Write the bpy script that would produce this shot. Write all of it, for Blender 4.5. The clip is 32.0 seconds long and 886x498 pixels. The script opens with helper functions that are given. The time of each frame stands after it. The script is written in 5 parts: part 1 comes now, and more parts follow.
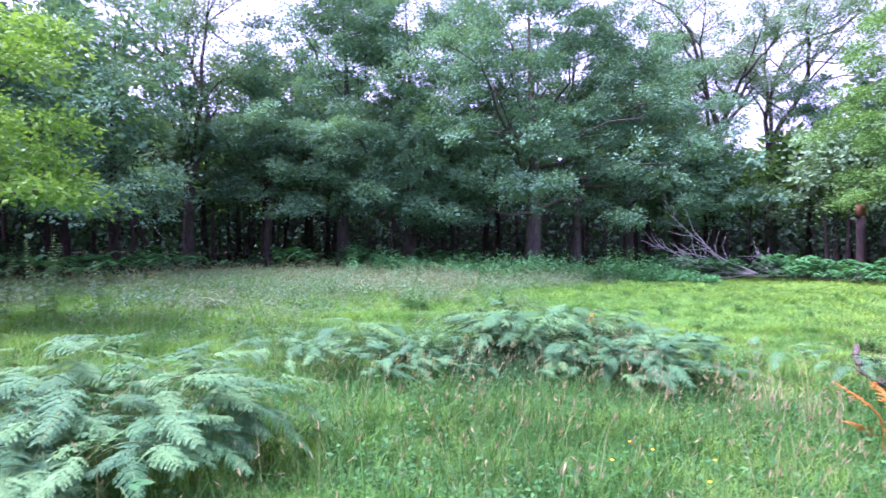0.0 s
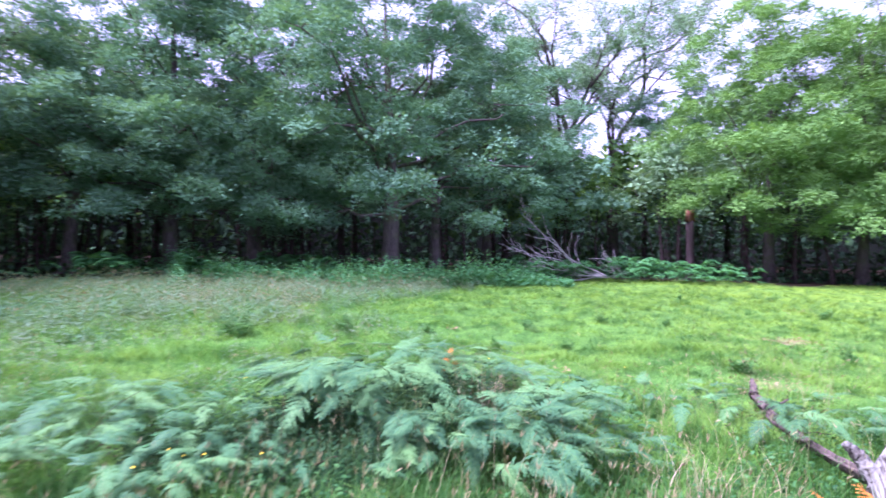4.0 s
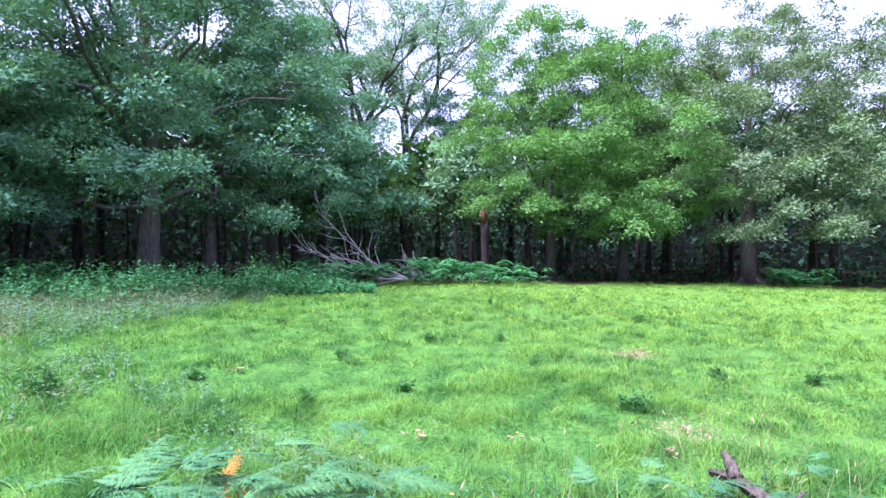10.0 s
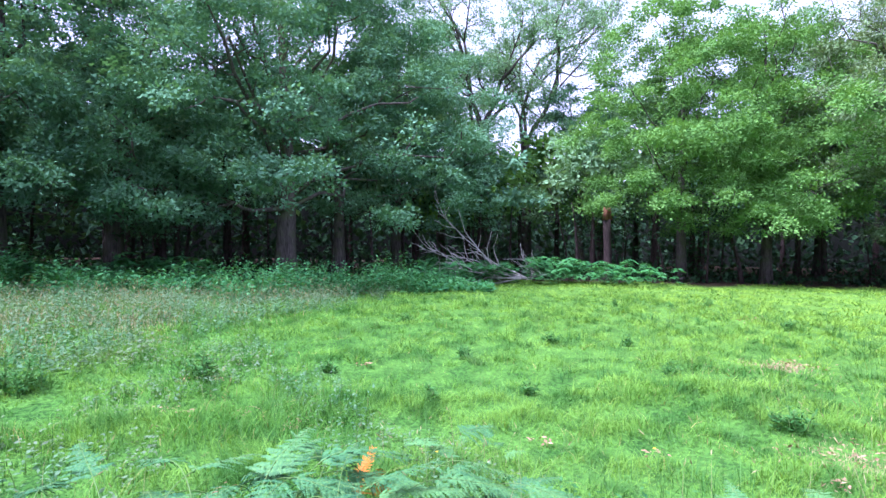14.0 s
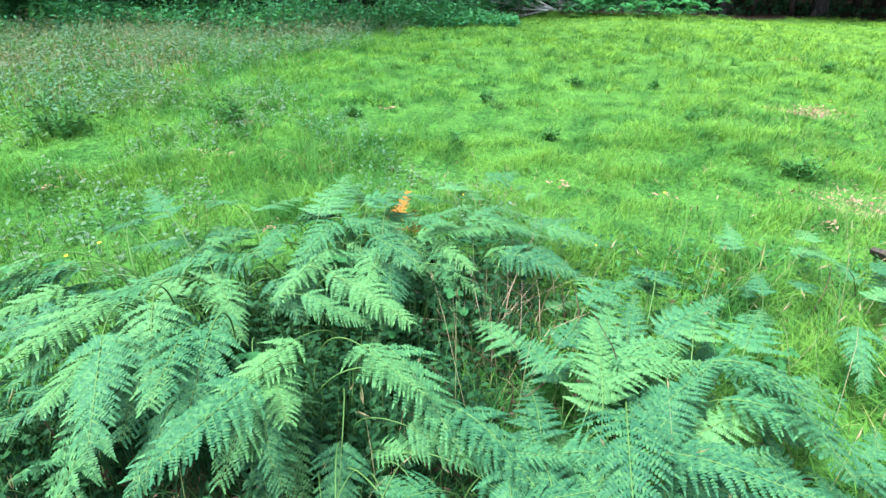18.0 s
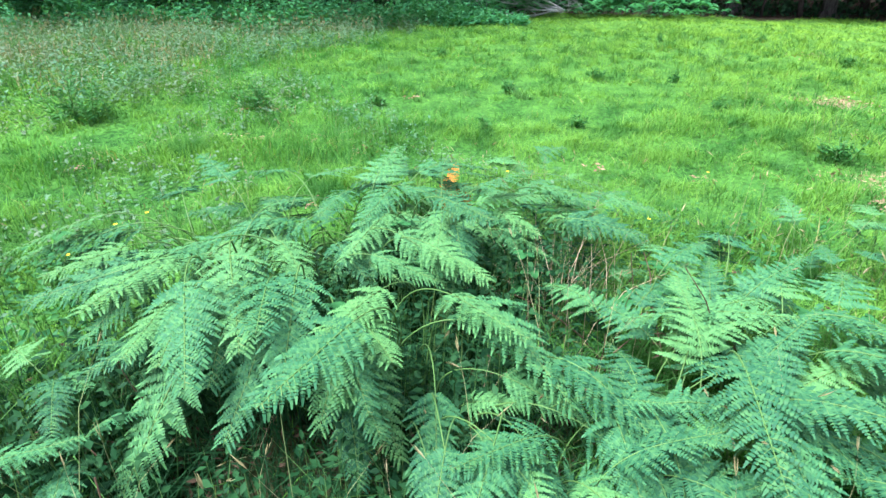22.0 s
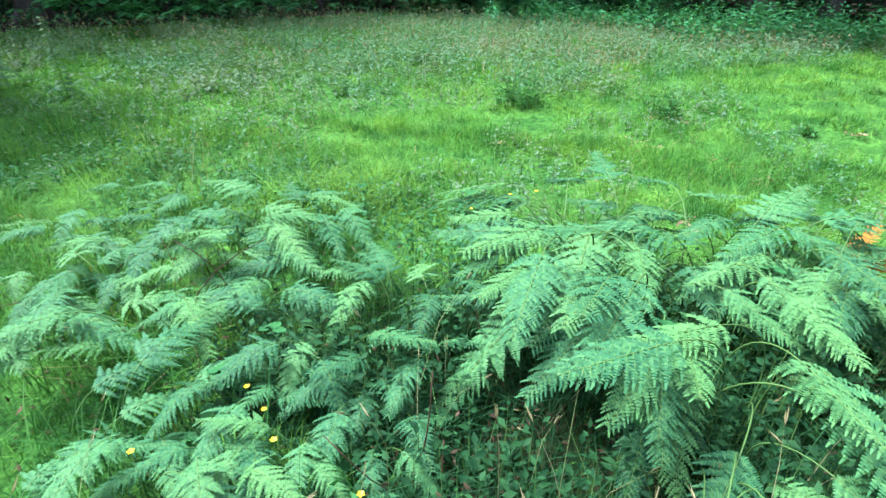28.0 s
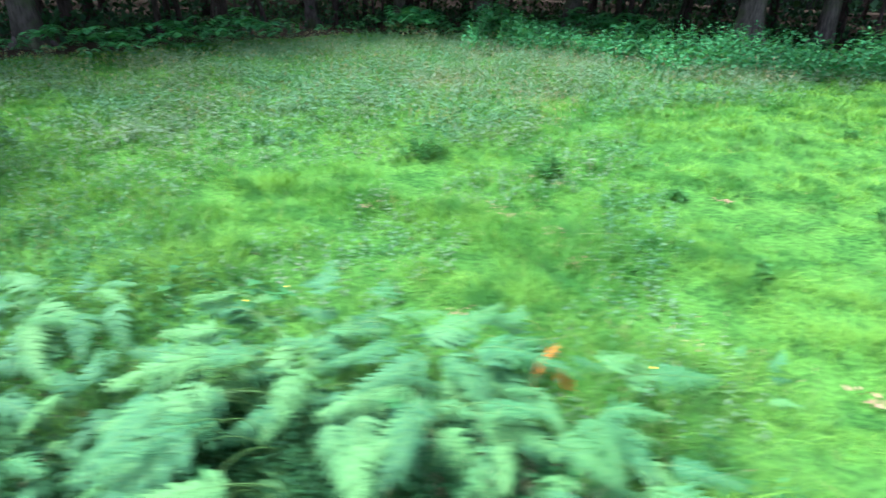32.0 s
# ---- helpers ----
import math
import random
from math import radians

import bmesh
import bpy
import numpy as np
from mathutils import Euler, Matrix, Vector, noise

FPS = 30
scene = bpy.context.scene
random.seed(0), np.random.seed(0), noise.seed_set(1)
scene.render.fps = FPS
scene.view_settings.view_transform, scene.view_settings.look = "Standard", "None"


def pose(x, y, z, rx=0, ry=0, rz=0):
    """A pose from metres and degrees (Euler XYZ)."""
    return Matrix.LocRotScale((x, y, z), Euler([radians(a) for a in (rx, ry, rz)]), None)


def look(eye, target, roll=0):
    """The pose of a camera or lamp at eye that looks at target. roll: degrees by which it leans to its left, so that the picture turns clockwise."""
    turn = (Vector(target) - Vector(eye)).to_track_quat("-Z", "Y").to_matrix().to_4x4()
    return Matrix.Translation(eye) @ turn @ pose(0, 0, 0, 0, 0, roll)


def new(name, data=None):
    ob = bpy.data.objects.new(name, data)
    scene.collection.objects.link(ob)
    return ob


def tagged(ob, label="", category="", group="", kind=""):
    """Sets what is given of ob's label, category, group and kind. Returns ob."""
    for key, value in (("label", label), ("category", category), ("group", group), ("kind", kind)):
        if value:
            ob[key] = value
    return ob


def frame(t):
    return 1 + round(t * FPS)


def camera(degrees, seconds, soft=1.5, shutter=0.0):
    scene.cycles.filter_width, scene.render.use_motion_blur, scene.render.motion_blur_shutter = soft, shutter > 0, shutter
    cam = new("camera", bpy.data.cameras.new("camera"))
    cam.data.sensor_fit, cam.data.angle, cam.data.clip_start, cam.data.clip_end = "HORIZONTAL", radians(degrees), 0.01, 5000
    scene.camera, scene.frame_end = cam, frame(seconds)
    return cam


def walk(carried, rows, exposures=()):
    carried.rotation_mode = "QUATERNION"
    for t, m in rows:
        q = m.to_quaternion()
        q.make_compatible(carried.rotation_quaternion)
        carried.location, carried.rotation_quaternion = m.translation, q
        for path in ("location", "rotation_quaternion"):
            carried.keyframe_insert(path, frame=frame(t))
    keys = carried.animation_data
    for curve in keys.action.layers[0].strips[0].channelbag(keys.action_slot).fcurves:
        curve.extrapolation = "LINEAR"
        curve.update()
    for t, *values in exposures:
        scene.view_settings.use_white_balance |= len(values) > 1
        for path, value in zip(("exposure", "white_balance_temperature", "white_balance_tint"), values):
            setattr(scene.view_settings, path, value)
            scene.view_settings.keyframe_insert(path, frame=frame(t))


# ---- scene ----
cam = camera(77.84, 32.0, shutter=0.5)
# seconds, x, y, z, yaw, pitch, roll
ROWS = [
    (0.0, -0.000, 0.000, 1.691, -0.00, -0.64, -0.02),
    (0.5, 0.016, 0.003, 1.764, -3.39, -0.66, -0.08),
    (1.0, -0.010, -0.012, 1.803, -6.27, -0.65, -0.08),
    (1.5, -0.027, 0.042, 1.832, -7.23, -0.65, -0.03),
    (2.0, 0.013, 0.263, 1.845, -7.75, -0.67, -0.03),
    (2.5, 0.102, 0.563, 1.852, -7.98, -0.65, -0.06),
    (3.0, 0.247, 0.952, 1.877, -8.07, -0.72, -0.12),
    (3.5, 0.354, 1.400, 1.857, -9.42, -0.63, -0.14),
    (4.0, 0.504, 1.861, 1.854, -14.36, -0.67, 0.02),
    (4.5, 0.630, 2.328, 1.857, -22.46, -0.69, -0.03),
    (6.5, 1.085, 4.269, 1.928, -34.09, -0.78, 0.03),
    (7.0, 1.222, 4.353, 1.925, -34.56, -0.71, 0.02),
    (7.5, 1.310, 4.368, 1.936, -35.01, -0.67, -0.05),
    (8.0, 1.350, 4.394, 1.910, -35.32, -0.69, -0.07),
    (8.5, 1.334, 4.444, 1.873, -35.67, -0.66, -0.08),
    (9.0, 1.293, 4.490, 1.873, -35.92, -0.70, -0.14),
    (9.5, 1.247, 4.504, 1.869, -36.14, -0.65, -0.11),
    (10.0, 1.181, 4.508, 1.864, -36.49, -0.65, -0.09),
    (10.5, 1.163, 4.501, 1.857, -36.69, -0.65, -0.10),
    (11.0, 1.181, 4.531, 1.858, -37.07, -0.65, -0.10),
    (11.5, 1.230, 4.574, 1.856, -35.15, -0.65, -0.16),
    (12.0, 1.259, 4.615, 1.835, -32.04, -0.64, -0.11),
    (12.5, 1.243, 4.647, 1.824, -28.51, -0.69, -0.09),
    (13.0, 1.212, 4.637, 1.827, -25.26, -0.63, -0.09),
    (13.5, 1.179, 4.629, 1.853, -24.49, -0.65, -0.10),
    (15.5, 1.146, 4.605, 1.930, -22.84, -8.20, 0.05),
    (16.0, 1.133, 4.610, 1.922, -22.66, -16.02, 0.05),
    (16.5, 1.111, 4.603, 1.926, -22.62, -23.35, 0.16),
    (17.0, 1.091, 4.605, 1.955, -22.67, -27.83, 0.12),
    (17.5, 1.066, 4.587, 1.967, -22.68, -27.74, 0.08),
    (18.0, 1.046, 4.559, 1.989, -22.61, -27.65, 0.13),
    (18.5, 1.013, 4.548, 1.994, -22.62, -27.59, 0.12),
    (19.0, 0.965, 4.525, 2.022, -22.56, -27.46, 0.09),
    (19.5, 0.910, 4.517, 2.000, -22.56, -27.39, 0.10),
    (20.0, 0.863, 4.525, 1.951, -22.58, -27.27, 0.11),
    (20.5, 0.834, 4.541, 1.887, -22.53, -27.24, 0.16),
    (21.0, 0.799, 4.566, 1.847, -22.49, -27.21, 0.15),
    (21.5, 0.773, 4.601, 1.830, -22.45, -27.20, 0.10),
    (22.0, 0.758, 4.643, 1.787, -22.43, -27.11, 0.12),
    (22.5, 0.755, 4.680, 1.737, -22.39, -27.04, 0.14),
    (23.0, 0.764, 4.720, 1.714, -22.35, -27.01, 0.16),
    (23.5, 0.778, 4.745, 1.703, -21.14, -26.99, 0.13),
    (24.0, 0.798, 4.758, 1.715, -17.51, -26.92, -0.06),
    (24.5, 0.821, 4.748, 1.736, -12.21, -26.85, -0.17),
    (25.0, 0.845, 4.719, 1.744, -4.99, -26.80, -0.14),
    (25.5, 0.843, 4.687, 1.741, 0.94, -26.71, -0.21),
    (26.0, 0.831, 4.634, 1.761, 6.01, -26.73, -0.26),
    (26.5, 0.814, 4.641, 1.745, 10.43, -26.55, -0.18),
    (28.5, 0.800, 4.514, 1.848, 19.90, -26.55, -0.13),
    (29.0, 0.904, 4.539, 1.866, 20.50, -26.55, -0.10),
    (29.5, 1.154, 4.661, 1.863, 21.05, -26.47, -0.05),
    (30.0, 1.308, 4.773, 1.844, 21.35, -26.34, -0.00),
    (30.5, 1.337, 4.758, 1.959, 21.52, -26.51, 0.14),
    (31.0, 1.260, 4.730, 2.324, 21.68, -26.51, -0.06),
    (31.5, 1.336, 4.745, 2.483, 21.98, -26.50, -0.07),
    (32.0, 2.418, 5.128, 2.515, 21.93, -26.49, 0.02),
]
walk(cam, [(t, pose(x, y, z, 90 + pitch, roll, yaw)) for t, x, y, z, yaw, pitch, roll in ROWS],
     exposures=[(0.0, 2.24, 5300, 72), (4.5, 2.14, 5300, 68), (6.5, 2.06, 5250, 48), (13.0, 2.02, 5200, 48), (17.0, 1.95, 5550, 18), (24.0, 1.92, 5550, 19), (32.0, 2.16, 5400, 17)])

# ---- world, sun ----
SUN_EL, SUN_AZ = 63.0, -92.0          # height and compass turn (from +y towards +x) of the veiled sun
world = bpy.data.worlds.new("world")
scene.world = world
world.use_nodes = True
wn, wl = world.node_tree.nodes, world.node_tree.links
sky = wn.new("ShaderNodeTexSky")
sky.sky_type = "NISHITA"
sky.sun_disc = False
sky.sun_elevation = radians(SUN_EL)
sky.sun_rotation = radians(SUN_AZ)
sky.air_density, sky.dust_density, sky.ozone_density = 1.0, 4.0, 1.0
veil = wn.new("ShaderNodeMix")            # thin white cloud over the whole sky
veil.data_type = "RGBA"
veil.inputs[0].default_value = 0.65
veil.inputs[7].default_value = (3.7, 3.75, 3.95, 1)
wl.new(sky.outputs[0], veil.inputs[6])
wl.new(veil.outputs[2], wn["Background"].inputs[0])
wn["Background"].inputs[1].default_value = 0.122
sun = new("sun", bpy.data.lights.new("sun", "SUN"))
sun.data.energy, sun.data.angle, sun.data.color = 3.9, radians(26), (1.0, 0.97, 0.92)
sun.matrix_world = look((0, 0, 30), (-30 * math.sin(radians(SUN_AZ)) * math.cos(radians(SUN_EL)),
                                    -30 * math.cos(radians(SUN_AZ)) * math.cos(radians(SUN_EL)),
                                    30 - 30 * math.sin(radians(SUN_EL))))

# ---- materials ----
def material(name):
    m = bpy.data.materials.new(name)
    m.use_nodes = True
    return m, m.node_tree.nodes, m.node_tree.links


def ramp(nodes, stops):
    r = nodes.new("ShaderNodeValToRGB")
    while len(r.color_ramp.elements) < len(stops):
        r.color_ramp.elements.new(0.5)
    for e, (p, c) in zip(r.color_ramp.elements, stops):
        e.position, e.color = p, (*c, 1)
    return r


def noise_tex(nodes, links, scale, detail=3.0, coords="Object"):
    tc = nodes.new("ShaderNodeTexCoord")
    n = nodes.new("ShaderNodeTexNoise")
    n.inputs["Scale"].default_value, n.inputs["Detail"].default_value = scale, detail
    links.new(tc.outputs[coords], n.inputs["Vector"])
    return n


def mixrgb(nodes, links, a, b, f, kind="MIX"):
    m = nodes.new("ShaderNodeMix")
    m.data_type, m.blend_type = "RGBA", kind
    for socket, value in ((m.inputs[6], a), (m.inputs[7], b), (m.inputs[0], f)):
        if isinstance(value, (int, float)):
            socket.default_value = value
        elif isinstance(value, tuple):
            socket.default_value = (*value, 1)
        else:
            links.new(value, socket)
    return m.outputs[2]


def leafy(name, dark, mid, light, patch=None, patch_scale=0.5, trans=0.35, rough=0.55, by_object=False, dry=None, shine=0.25, east=None, tuft=None, tuft_shade_scale=3.0):
    """Leaf or blade: colour varies from piece to piece and in broad patches; light comes through."""
    m, n, l = material(name)
    geo = n.new("ShaderNodeNewGeometry")
    r = ramp(n, [(0.0, dark), (0.5, mid), (1.0, light)])
    l.new(geo.outputs["Random Per Island"], r.inputs[0])
    col = r.outputs[0]
    if by_object:
        info = n.new("ShaderNodeObjectInfo")
        r2 = ramp(n, [(0.0, dark), (0.5, mid), (1.0, light)])
        l.new(info.outputs["Random"], r2.inputs[0])
        col = mixrgb(n, l, col, r2.outputs[0], 0.58)
    if dry:
        # now and then a withered piece
        gt = n.new("ShaderNodeMath")
        gt.operation = "GREATER_THAN"
        gt.inputs[1].default_value = 0.97
        l.new(geo.outputs["Random Per Island"], gt.inputs[0])
        col = mixrgb(n, l, col, dry, gt.outputs[0])
    if patch:
        nt = noise_tex(n, l, patch_scale, 3.0)
        mr = n.new("ShaderNodeMapRange")
        mr.inputs[1].default_value, mr.inputs[2].default_value = 0.42, 0.66
        l.new(nt.outputs[0], mr.inputs[0])
        col = mixrgb(n, l, col, patch, mr.outputs[0])
    if east:
        # turf turns yellower and brighter eastward, imitating light on the glade's open side
        tc = n.new("ShaderNodeTexCoord")
        xyz = n.new("ShaderNodeSeparateXYZ")
        l.new(tc.outputs["Object"], xyz.inputs[0])
        me = n.new("ShaderNodeMapRange")
        me.inputs[1].default_value, me.inputs[2].default_value, me.inputs[4].default_value = 2.0, 16.0, 0.5
        l.new(xyz.outputs[0], me.inputs[0])
        col = mixrgb(n, l, col, east, me.outputs[0])
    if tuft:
        # dark patches at random in the turf, imitating the shadows between tussocks
        nt = noise_tex(n, l, tuft_shade_scale, 4.0)
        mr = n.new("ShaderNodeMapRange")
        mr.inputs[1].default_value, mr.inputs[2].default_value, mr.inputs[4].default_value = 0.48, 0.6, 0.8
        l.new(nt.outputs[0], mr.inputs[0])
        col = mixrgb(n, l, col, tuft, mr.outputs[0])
    b = n["Principled BSDF"]
    b.inputs["Roughness"].default_value = rough
    b.inputs["Specular IOR Level"].default_value = shine
    l.new(col, b.inputs["Base Color"])
    tr = n.new("ShaderNodeBsdfTranslucent")
    warm = mixrgb(n, l, col, (1.0, 0.95, 0.35), 1.0, "MULTIPLY")
    l.new(warm, tr.inputs[0])
    mx = n.new("ShaderNodeMixShader")
    mx.inputs[0].default_value = trans
    l.new(b.outputs[0], mx.inputs[1])
    l.new(tr.outputs[0], mx.inputs[2])
    l.new(mx.outputs[0], n["Material Output"].inputs[0])
    return m


def barky(name, dark, light, moss=None, scale=6.0, stretch=0.18, bump=0.6, crisp=0.18):
    m, n, l = material(name)
    tc = n.new("ShaderNodeTexCoord")
    mp = n.new("ShaderNodeMapping")
    mp.inputs["Scale"].default_value = (1, 1, stretch)
    l.new(tc.outputs["Object"], mp.inputs[0])
    a = n.new("ShaderNodeTexNoise")
    a.inputs["Scale"].default_value, a.inputs["Detail"].default_value = scale * 3, 6
    l.new(mp.outputs[0], a.inputs["Vector"])
    r = ramp(n, [(0.5 - crisp, dark), (0.5 + crisp, light)])
    l.new(a.outputs[0], r.inputs[0])
    col = r.outputs[0]
    if moss:
        b2 = noise_tex(n, l, 1.7, 4)
        mr = n.new("ShaderNodeMapRange")
        mr.inputs[1].default_value, mr.inputs[2].default_value = 0.5, 0.68
        l.new(b2.outputs[0], mr.inputs[0])
        col = mixrgb(n, l, col, moss, mr.outputs[0])
    p = n["Principled BSDF"]
    l.new(col, p.inputs["Base Color"])
    p.inputs["Roughness"].default_value = 0.9
    p.inputs["Specular IOR Level"].default_value = 0.15
    bp = n.new("ShaderNodeBump")
    bp.inputs["Strength"].default_value, bp.inputs["Distance"].default_value = bump, 0.03
    l.new(a.outputs[0], bp.inputs["Height"])
    l.new(bp.outputs[0], p.inputs["Normal"])
    return m


M_GRASS = leafy("grass_blades", (0.045, 0.165, 0.025), (0.088, 0.25, 0.036), (0.132, 0.33, 0.046), (0.145, 0.315, 0.044), 0.8, rough=0.75, shine=0.08, dry=(0.30, 0.27, 0.11), east=(0.23, 0.375, 0.036), tuft=(0.026, 0.12, 0.022), tuft_shade_scale=2.6)
M_TALL = leafy("tall_grass", (0.02, 0.10, 0.022), (0.045, 0.17, 0.034), (0.095, 0.245, 0.05), (0.10, 0.21, 0.055), 0.9, rough=0.65, shine=0.12)
M_DEEP = leafy("deep_grass", (0.014, 0.075, 0.014), (0.028, 0.12, 0.02), (0.055, 0.18, 0.03), None, 1, 0.3, 0.65, shine=0.1)
M_DRY = leafy("dry_grass", (0.24, 0.18, 0.10), (0.40, 0.32, 0.19), (0.54, 0.45, 0.30), None, 1, 0.25, 0.7)
M_SEED = leafy("seed_heads", (0.165, 0.148, 0.065), (0.255, 0.235, 0.11), (0.36, 0.335, 0.18), None, 1, 0.2, 0.8, shine=0.05)
M_STEM = leafy("grass_stem", (0.12, 0.19, 0.06), (0.19, 0.22, 0.09), (0.30, 0.26, 0.14), None, 1, 0.2, 0.7, shine=0.1)
M_FERN = leafy("bracken_green", (0.018, 0.080, 0.036), (0.040, 0.150, 0.056), (0.112, 0.268, 0.07), None, 1, 0.16, 0.6, by_object=True, shine=0.14)
M_FERN_FAR = leafy("bracken_far", (0.026, 0.14, 0.048), (0.042, 0.20, 0.06), (0.075, 0.27, 0.066), None, 1, 0.3, 0.45)
M_FERN_DEAD = leafy("bracken_dead", (0.28, 0.10, 0.018), (0.46, 0.18, 0.022), (0.60, 0.27, 0.035), None, 1, 0.25, 0.7)
M_STALK = leafy("green_stalk", (0.055, 0.14, 0.032), (0.08, 0.18, 0.04), (0.13, 0.21, 0.055), None, 1, 0.1, 0.5)
M_BRAMBLE = leafy("bramble_leaf", (0.02, 0.10, 0.03), (0.035, 0.15, 0.04), (0.065, 0.21, 0.05), None, 1, 0.3, 0.6, shine=0.15)
# leaf green darkened to stand for the shade under the fern mounds
M_LEAF_SHADE = leafy("leaf_painted_shade", (0.008, 0.040, 0.013), (0.015, 0.062, 0.018), (0.028, 0.095, 0.028), None, 1, 0.25, 0.65, shine=0.1)
M_HERB = leafy("herb_leaf", (0.05, 0.15, 0.068), (0.085, 0.21, 0.098), (0.14, 0.275, 0.138), (0.16, 0.225, 0.13), 0.6, shine=0.1)
M_NETTLE = leafy("nettle_leaf", (0.05, 0.22, 0.085), (0.08, 0.31, 0.115), (0.13, 0.40, 0.14), None, 1, 0.35, 0.65, shine=0.1)
M_THISTLE = leafy("thistle_leaf", (0.034, 0.135, 0.03), (0.05, 0.175, 0.038), (0.075, 0.22, 0.05), None, 1, 0.25, 0.65, shine=0.1)
M_OAK_DARK = leafy("oak_leaf_dark", (0.078, 0.190, 0.117), (0.109, 0.252, 0.150), (0.143, 0.303, 0.173), (0.123, 0.285, 0.152), 0.25, rough=0.75, shine=0.03, trans=0.25)
M_OAK = leafy("oak_leaf", (0.124, 0.244, 0.131), (0.154, 0.294, 0.154), (0.192, 0.350, 0.173), (0.168, 0.325, 0.154), 0.25, rough=0.7, shine=0.06, trans=0.25)
M_BRIGHT = leafy("hornbeam_leaf", (0.085, 0.217, 0.056), (0.109, 0.269, 0.067), (0.154, 0.335, 0.078), (0.132, 0.299, 0.071), 0.3, rough=0.7, shine=0.06, trans=0.3)
M_HAZEL = leafy("hazel_leaf", (0.10, 0.26, 0.045), (0.14, 0.32, 0.05), (0.20, 0.40, 0.06), None, 1, 0.35, 0.6, shine=0.1)
M_OLIVE = leafy("olive_leaf", (0.099, 0.173, 0.081), (0.131, 0.216, 0.105), (0.194, 0.275, 0.144), (0.146, 0.243, 0.105), 0.3, rough=0.7, shine=0.06, trans=0.25)
# the wood's shade is put into this leaf green, far darker than the crowns
M_UNDER_SHADE = leafy("understory_leaf_shade", (0.018, 0.045, 0.026), (0.03, 0.075, 0.038), (0.05, 0.12, 0.05), None, 1, 0.2, 0.8, shine=0.05)
# near-black colour in place of the deep shade behind the trunks
M_BACK_SHADE = barky("wood_depth", (0.003, 0.004, 0.003), (0.010, 0.016, 0.010), None, 0.5)
M_BARK = barky("oak_bark", (0.035, 0.03, 0.028), (0.11, 0.095, 0.085), (0.06, 0.08, 0.035))
M_BARK_PALE = barky("pale_bark", (0.05, 0.043, 0.04), (0.15, 0.13, 0.115), (0.09, 0.105, 0.055))
M_LITTER = leafy("fern_litter", (0.03, 0.02, 0.012), (0.06, 0.04, 0.024), (0.12, 0.085, 0.05), None, 1, 0.1, 0.8, shine=0.05)
# bark darkened in place of shade, on the snapped trunk and inner trees
M_BARK_SHADE = barky("bark_dark_for_shade", (0.018, 0.013, 0.012), (0.06, 0.045, 0.04))
M_BARK_RED = barky("torn_wood", (0.10, 0.04, 0.025), (0.24, 0.11, 0.065))
M_DEADLOG, dn, dl = material("split_grey_wood")
dtc, dmp = dn.new("ShaderNodeTexCoord"), dn.new("ShaderNodeMapping")
dmp.vector_type = "TEXTURE"
dmp.inputs["Rotation"].default_value = (0, radians(-12), radians(48))
dmp.inputs["Scale"].default_value = (34.0, 1.0, 1.0)
dl.new(dtc.outputs["Object"], dmp.inputs[0])
dg, ds = dn.new("ShaderNodeTexNoise"), noise_tex(dn, dl, 5.0, 4)
dg.inputs["Scale"].default_value, dg.inputs["Detail"].default_value = 46, 6
dl.new(dmp.outputs[0], dg.inputs["Vector"])
dr = ramp(dn, [(0.36, (0.026, 0.024, 0.017)), (0.46, (0.125, 0.13, 0.10)), (0.7, (0.265, 0.285, 0.235))])
dl.new(dg.outputs[0], dr.inputs[0])
dr2 = ramp(dn, [(0.38, (0.16, 0.12, 0.09)), (0.52, (1.0, 1.0, 1.0))])
dl.new(ds.outputs[0], dr2.inputs[0])
dp = dn["Principled BSDF"]
dl.new(mixrgb(dn, dl, dr.outputs[0], dr2.outputs[0], 0.7, "MULTIPLY"), dp.inputs["Base Color"])
dp.inputs["Roughness"].default_value, dp.inputs["Specular IOR Level"].default_value = 0.85, 0.2
dbump = dn.new("ShaderNodeBump")
dbump.inputs["Strength"].default_value, dbump.inputs["Distance"].default_value = 1.0, 0.02
dl.new(dg.outputs[0], dbump.inputs["Height"])
dl.new(dbump.outputs[0], dp.inputs["Normal"])
M_DEADBARK = barky("rotting_bark", (0.028, 0.024, 0.018), (0.12, 0.10, 0.075), None, 9.0, 0.3, 0.9)
M_TWIG = barky("bleached_twigs", (0.20, 0.19, 0.175), (0.46, 0.45, 0.42), None, 8.0)
M_YELLOW = leafy("buttercup_petal", (0.75, 0.55, 0.01), (0.85, 0.66, 0.01), (0.9, 0.75, 0.02), None, 1, 0.2, 0.3)
M_PINK = leafy("dry_leaf_pink", (0.19, 0.115, 0.07), (0.27, 0.17, 0.10), (0.36, 0.25, 0.15), None, 1, 0.15, 0.8)

M_GROUND, gn, gl = material("meadow_soil")
g1 = noise_tex(gn, gl, 0.8, 4)
g2 = noise_tex(gn, gl, 22.0, 5)
g3 = noise_tex(gn, gl, 2.6, 5)
ga = ramp(gn, [(0.40, (0.040, 0.125, 0.022)), (0.60, (0.074, 0.195, 0.032))])
gb = ramp(gn, [(0.42, (0.008, 0.028, 0.006)), (0.58, (0.066, 0.19, 0.026))])
# dark end imitates the shadows between tufts, at the blades' noise scale
gc = ramp(gn, [(0.44, (0.082, 0.21, 0.032)), (0.56, (0.012, 0.06, 0.012))])
gl.new(g1.outputs[0], ga.inputs[0])
gl.new(g2.outputs[0], gb.inputs[0])
gl.new(g3.outputs[0], gc.inputs[0])
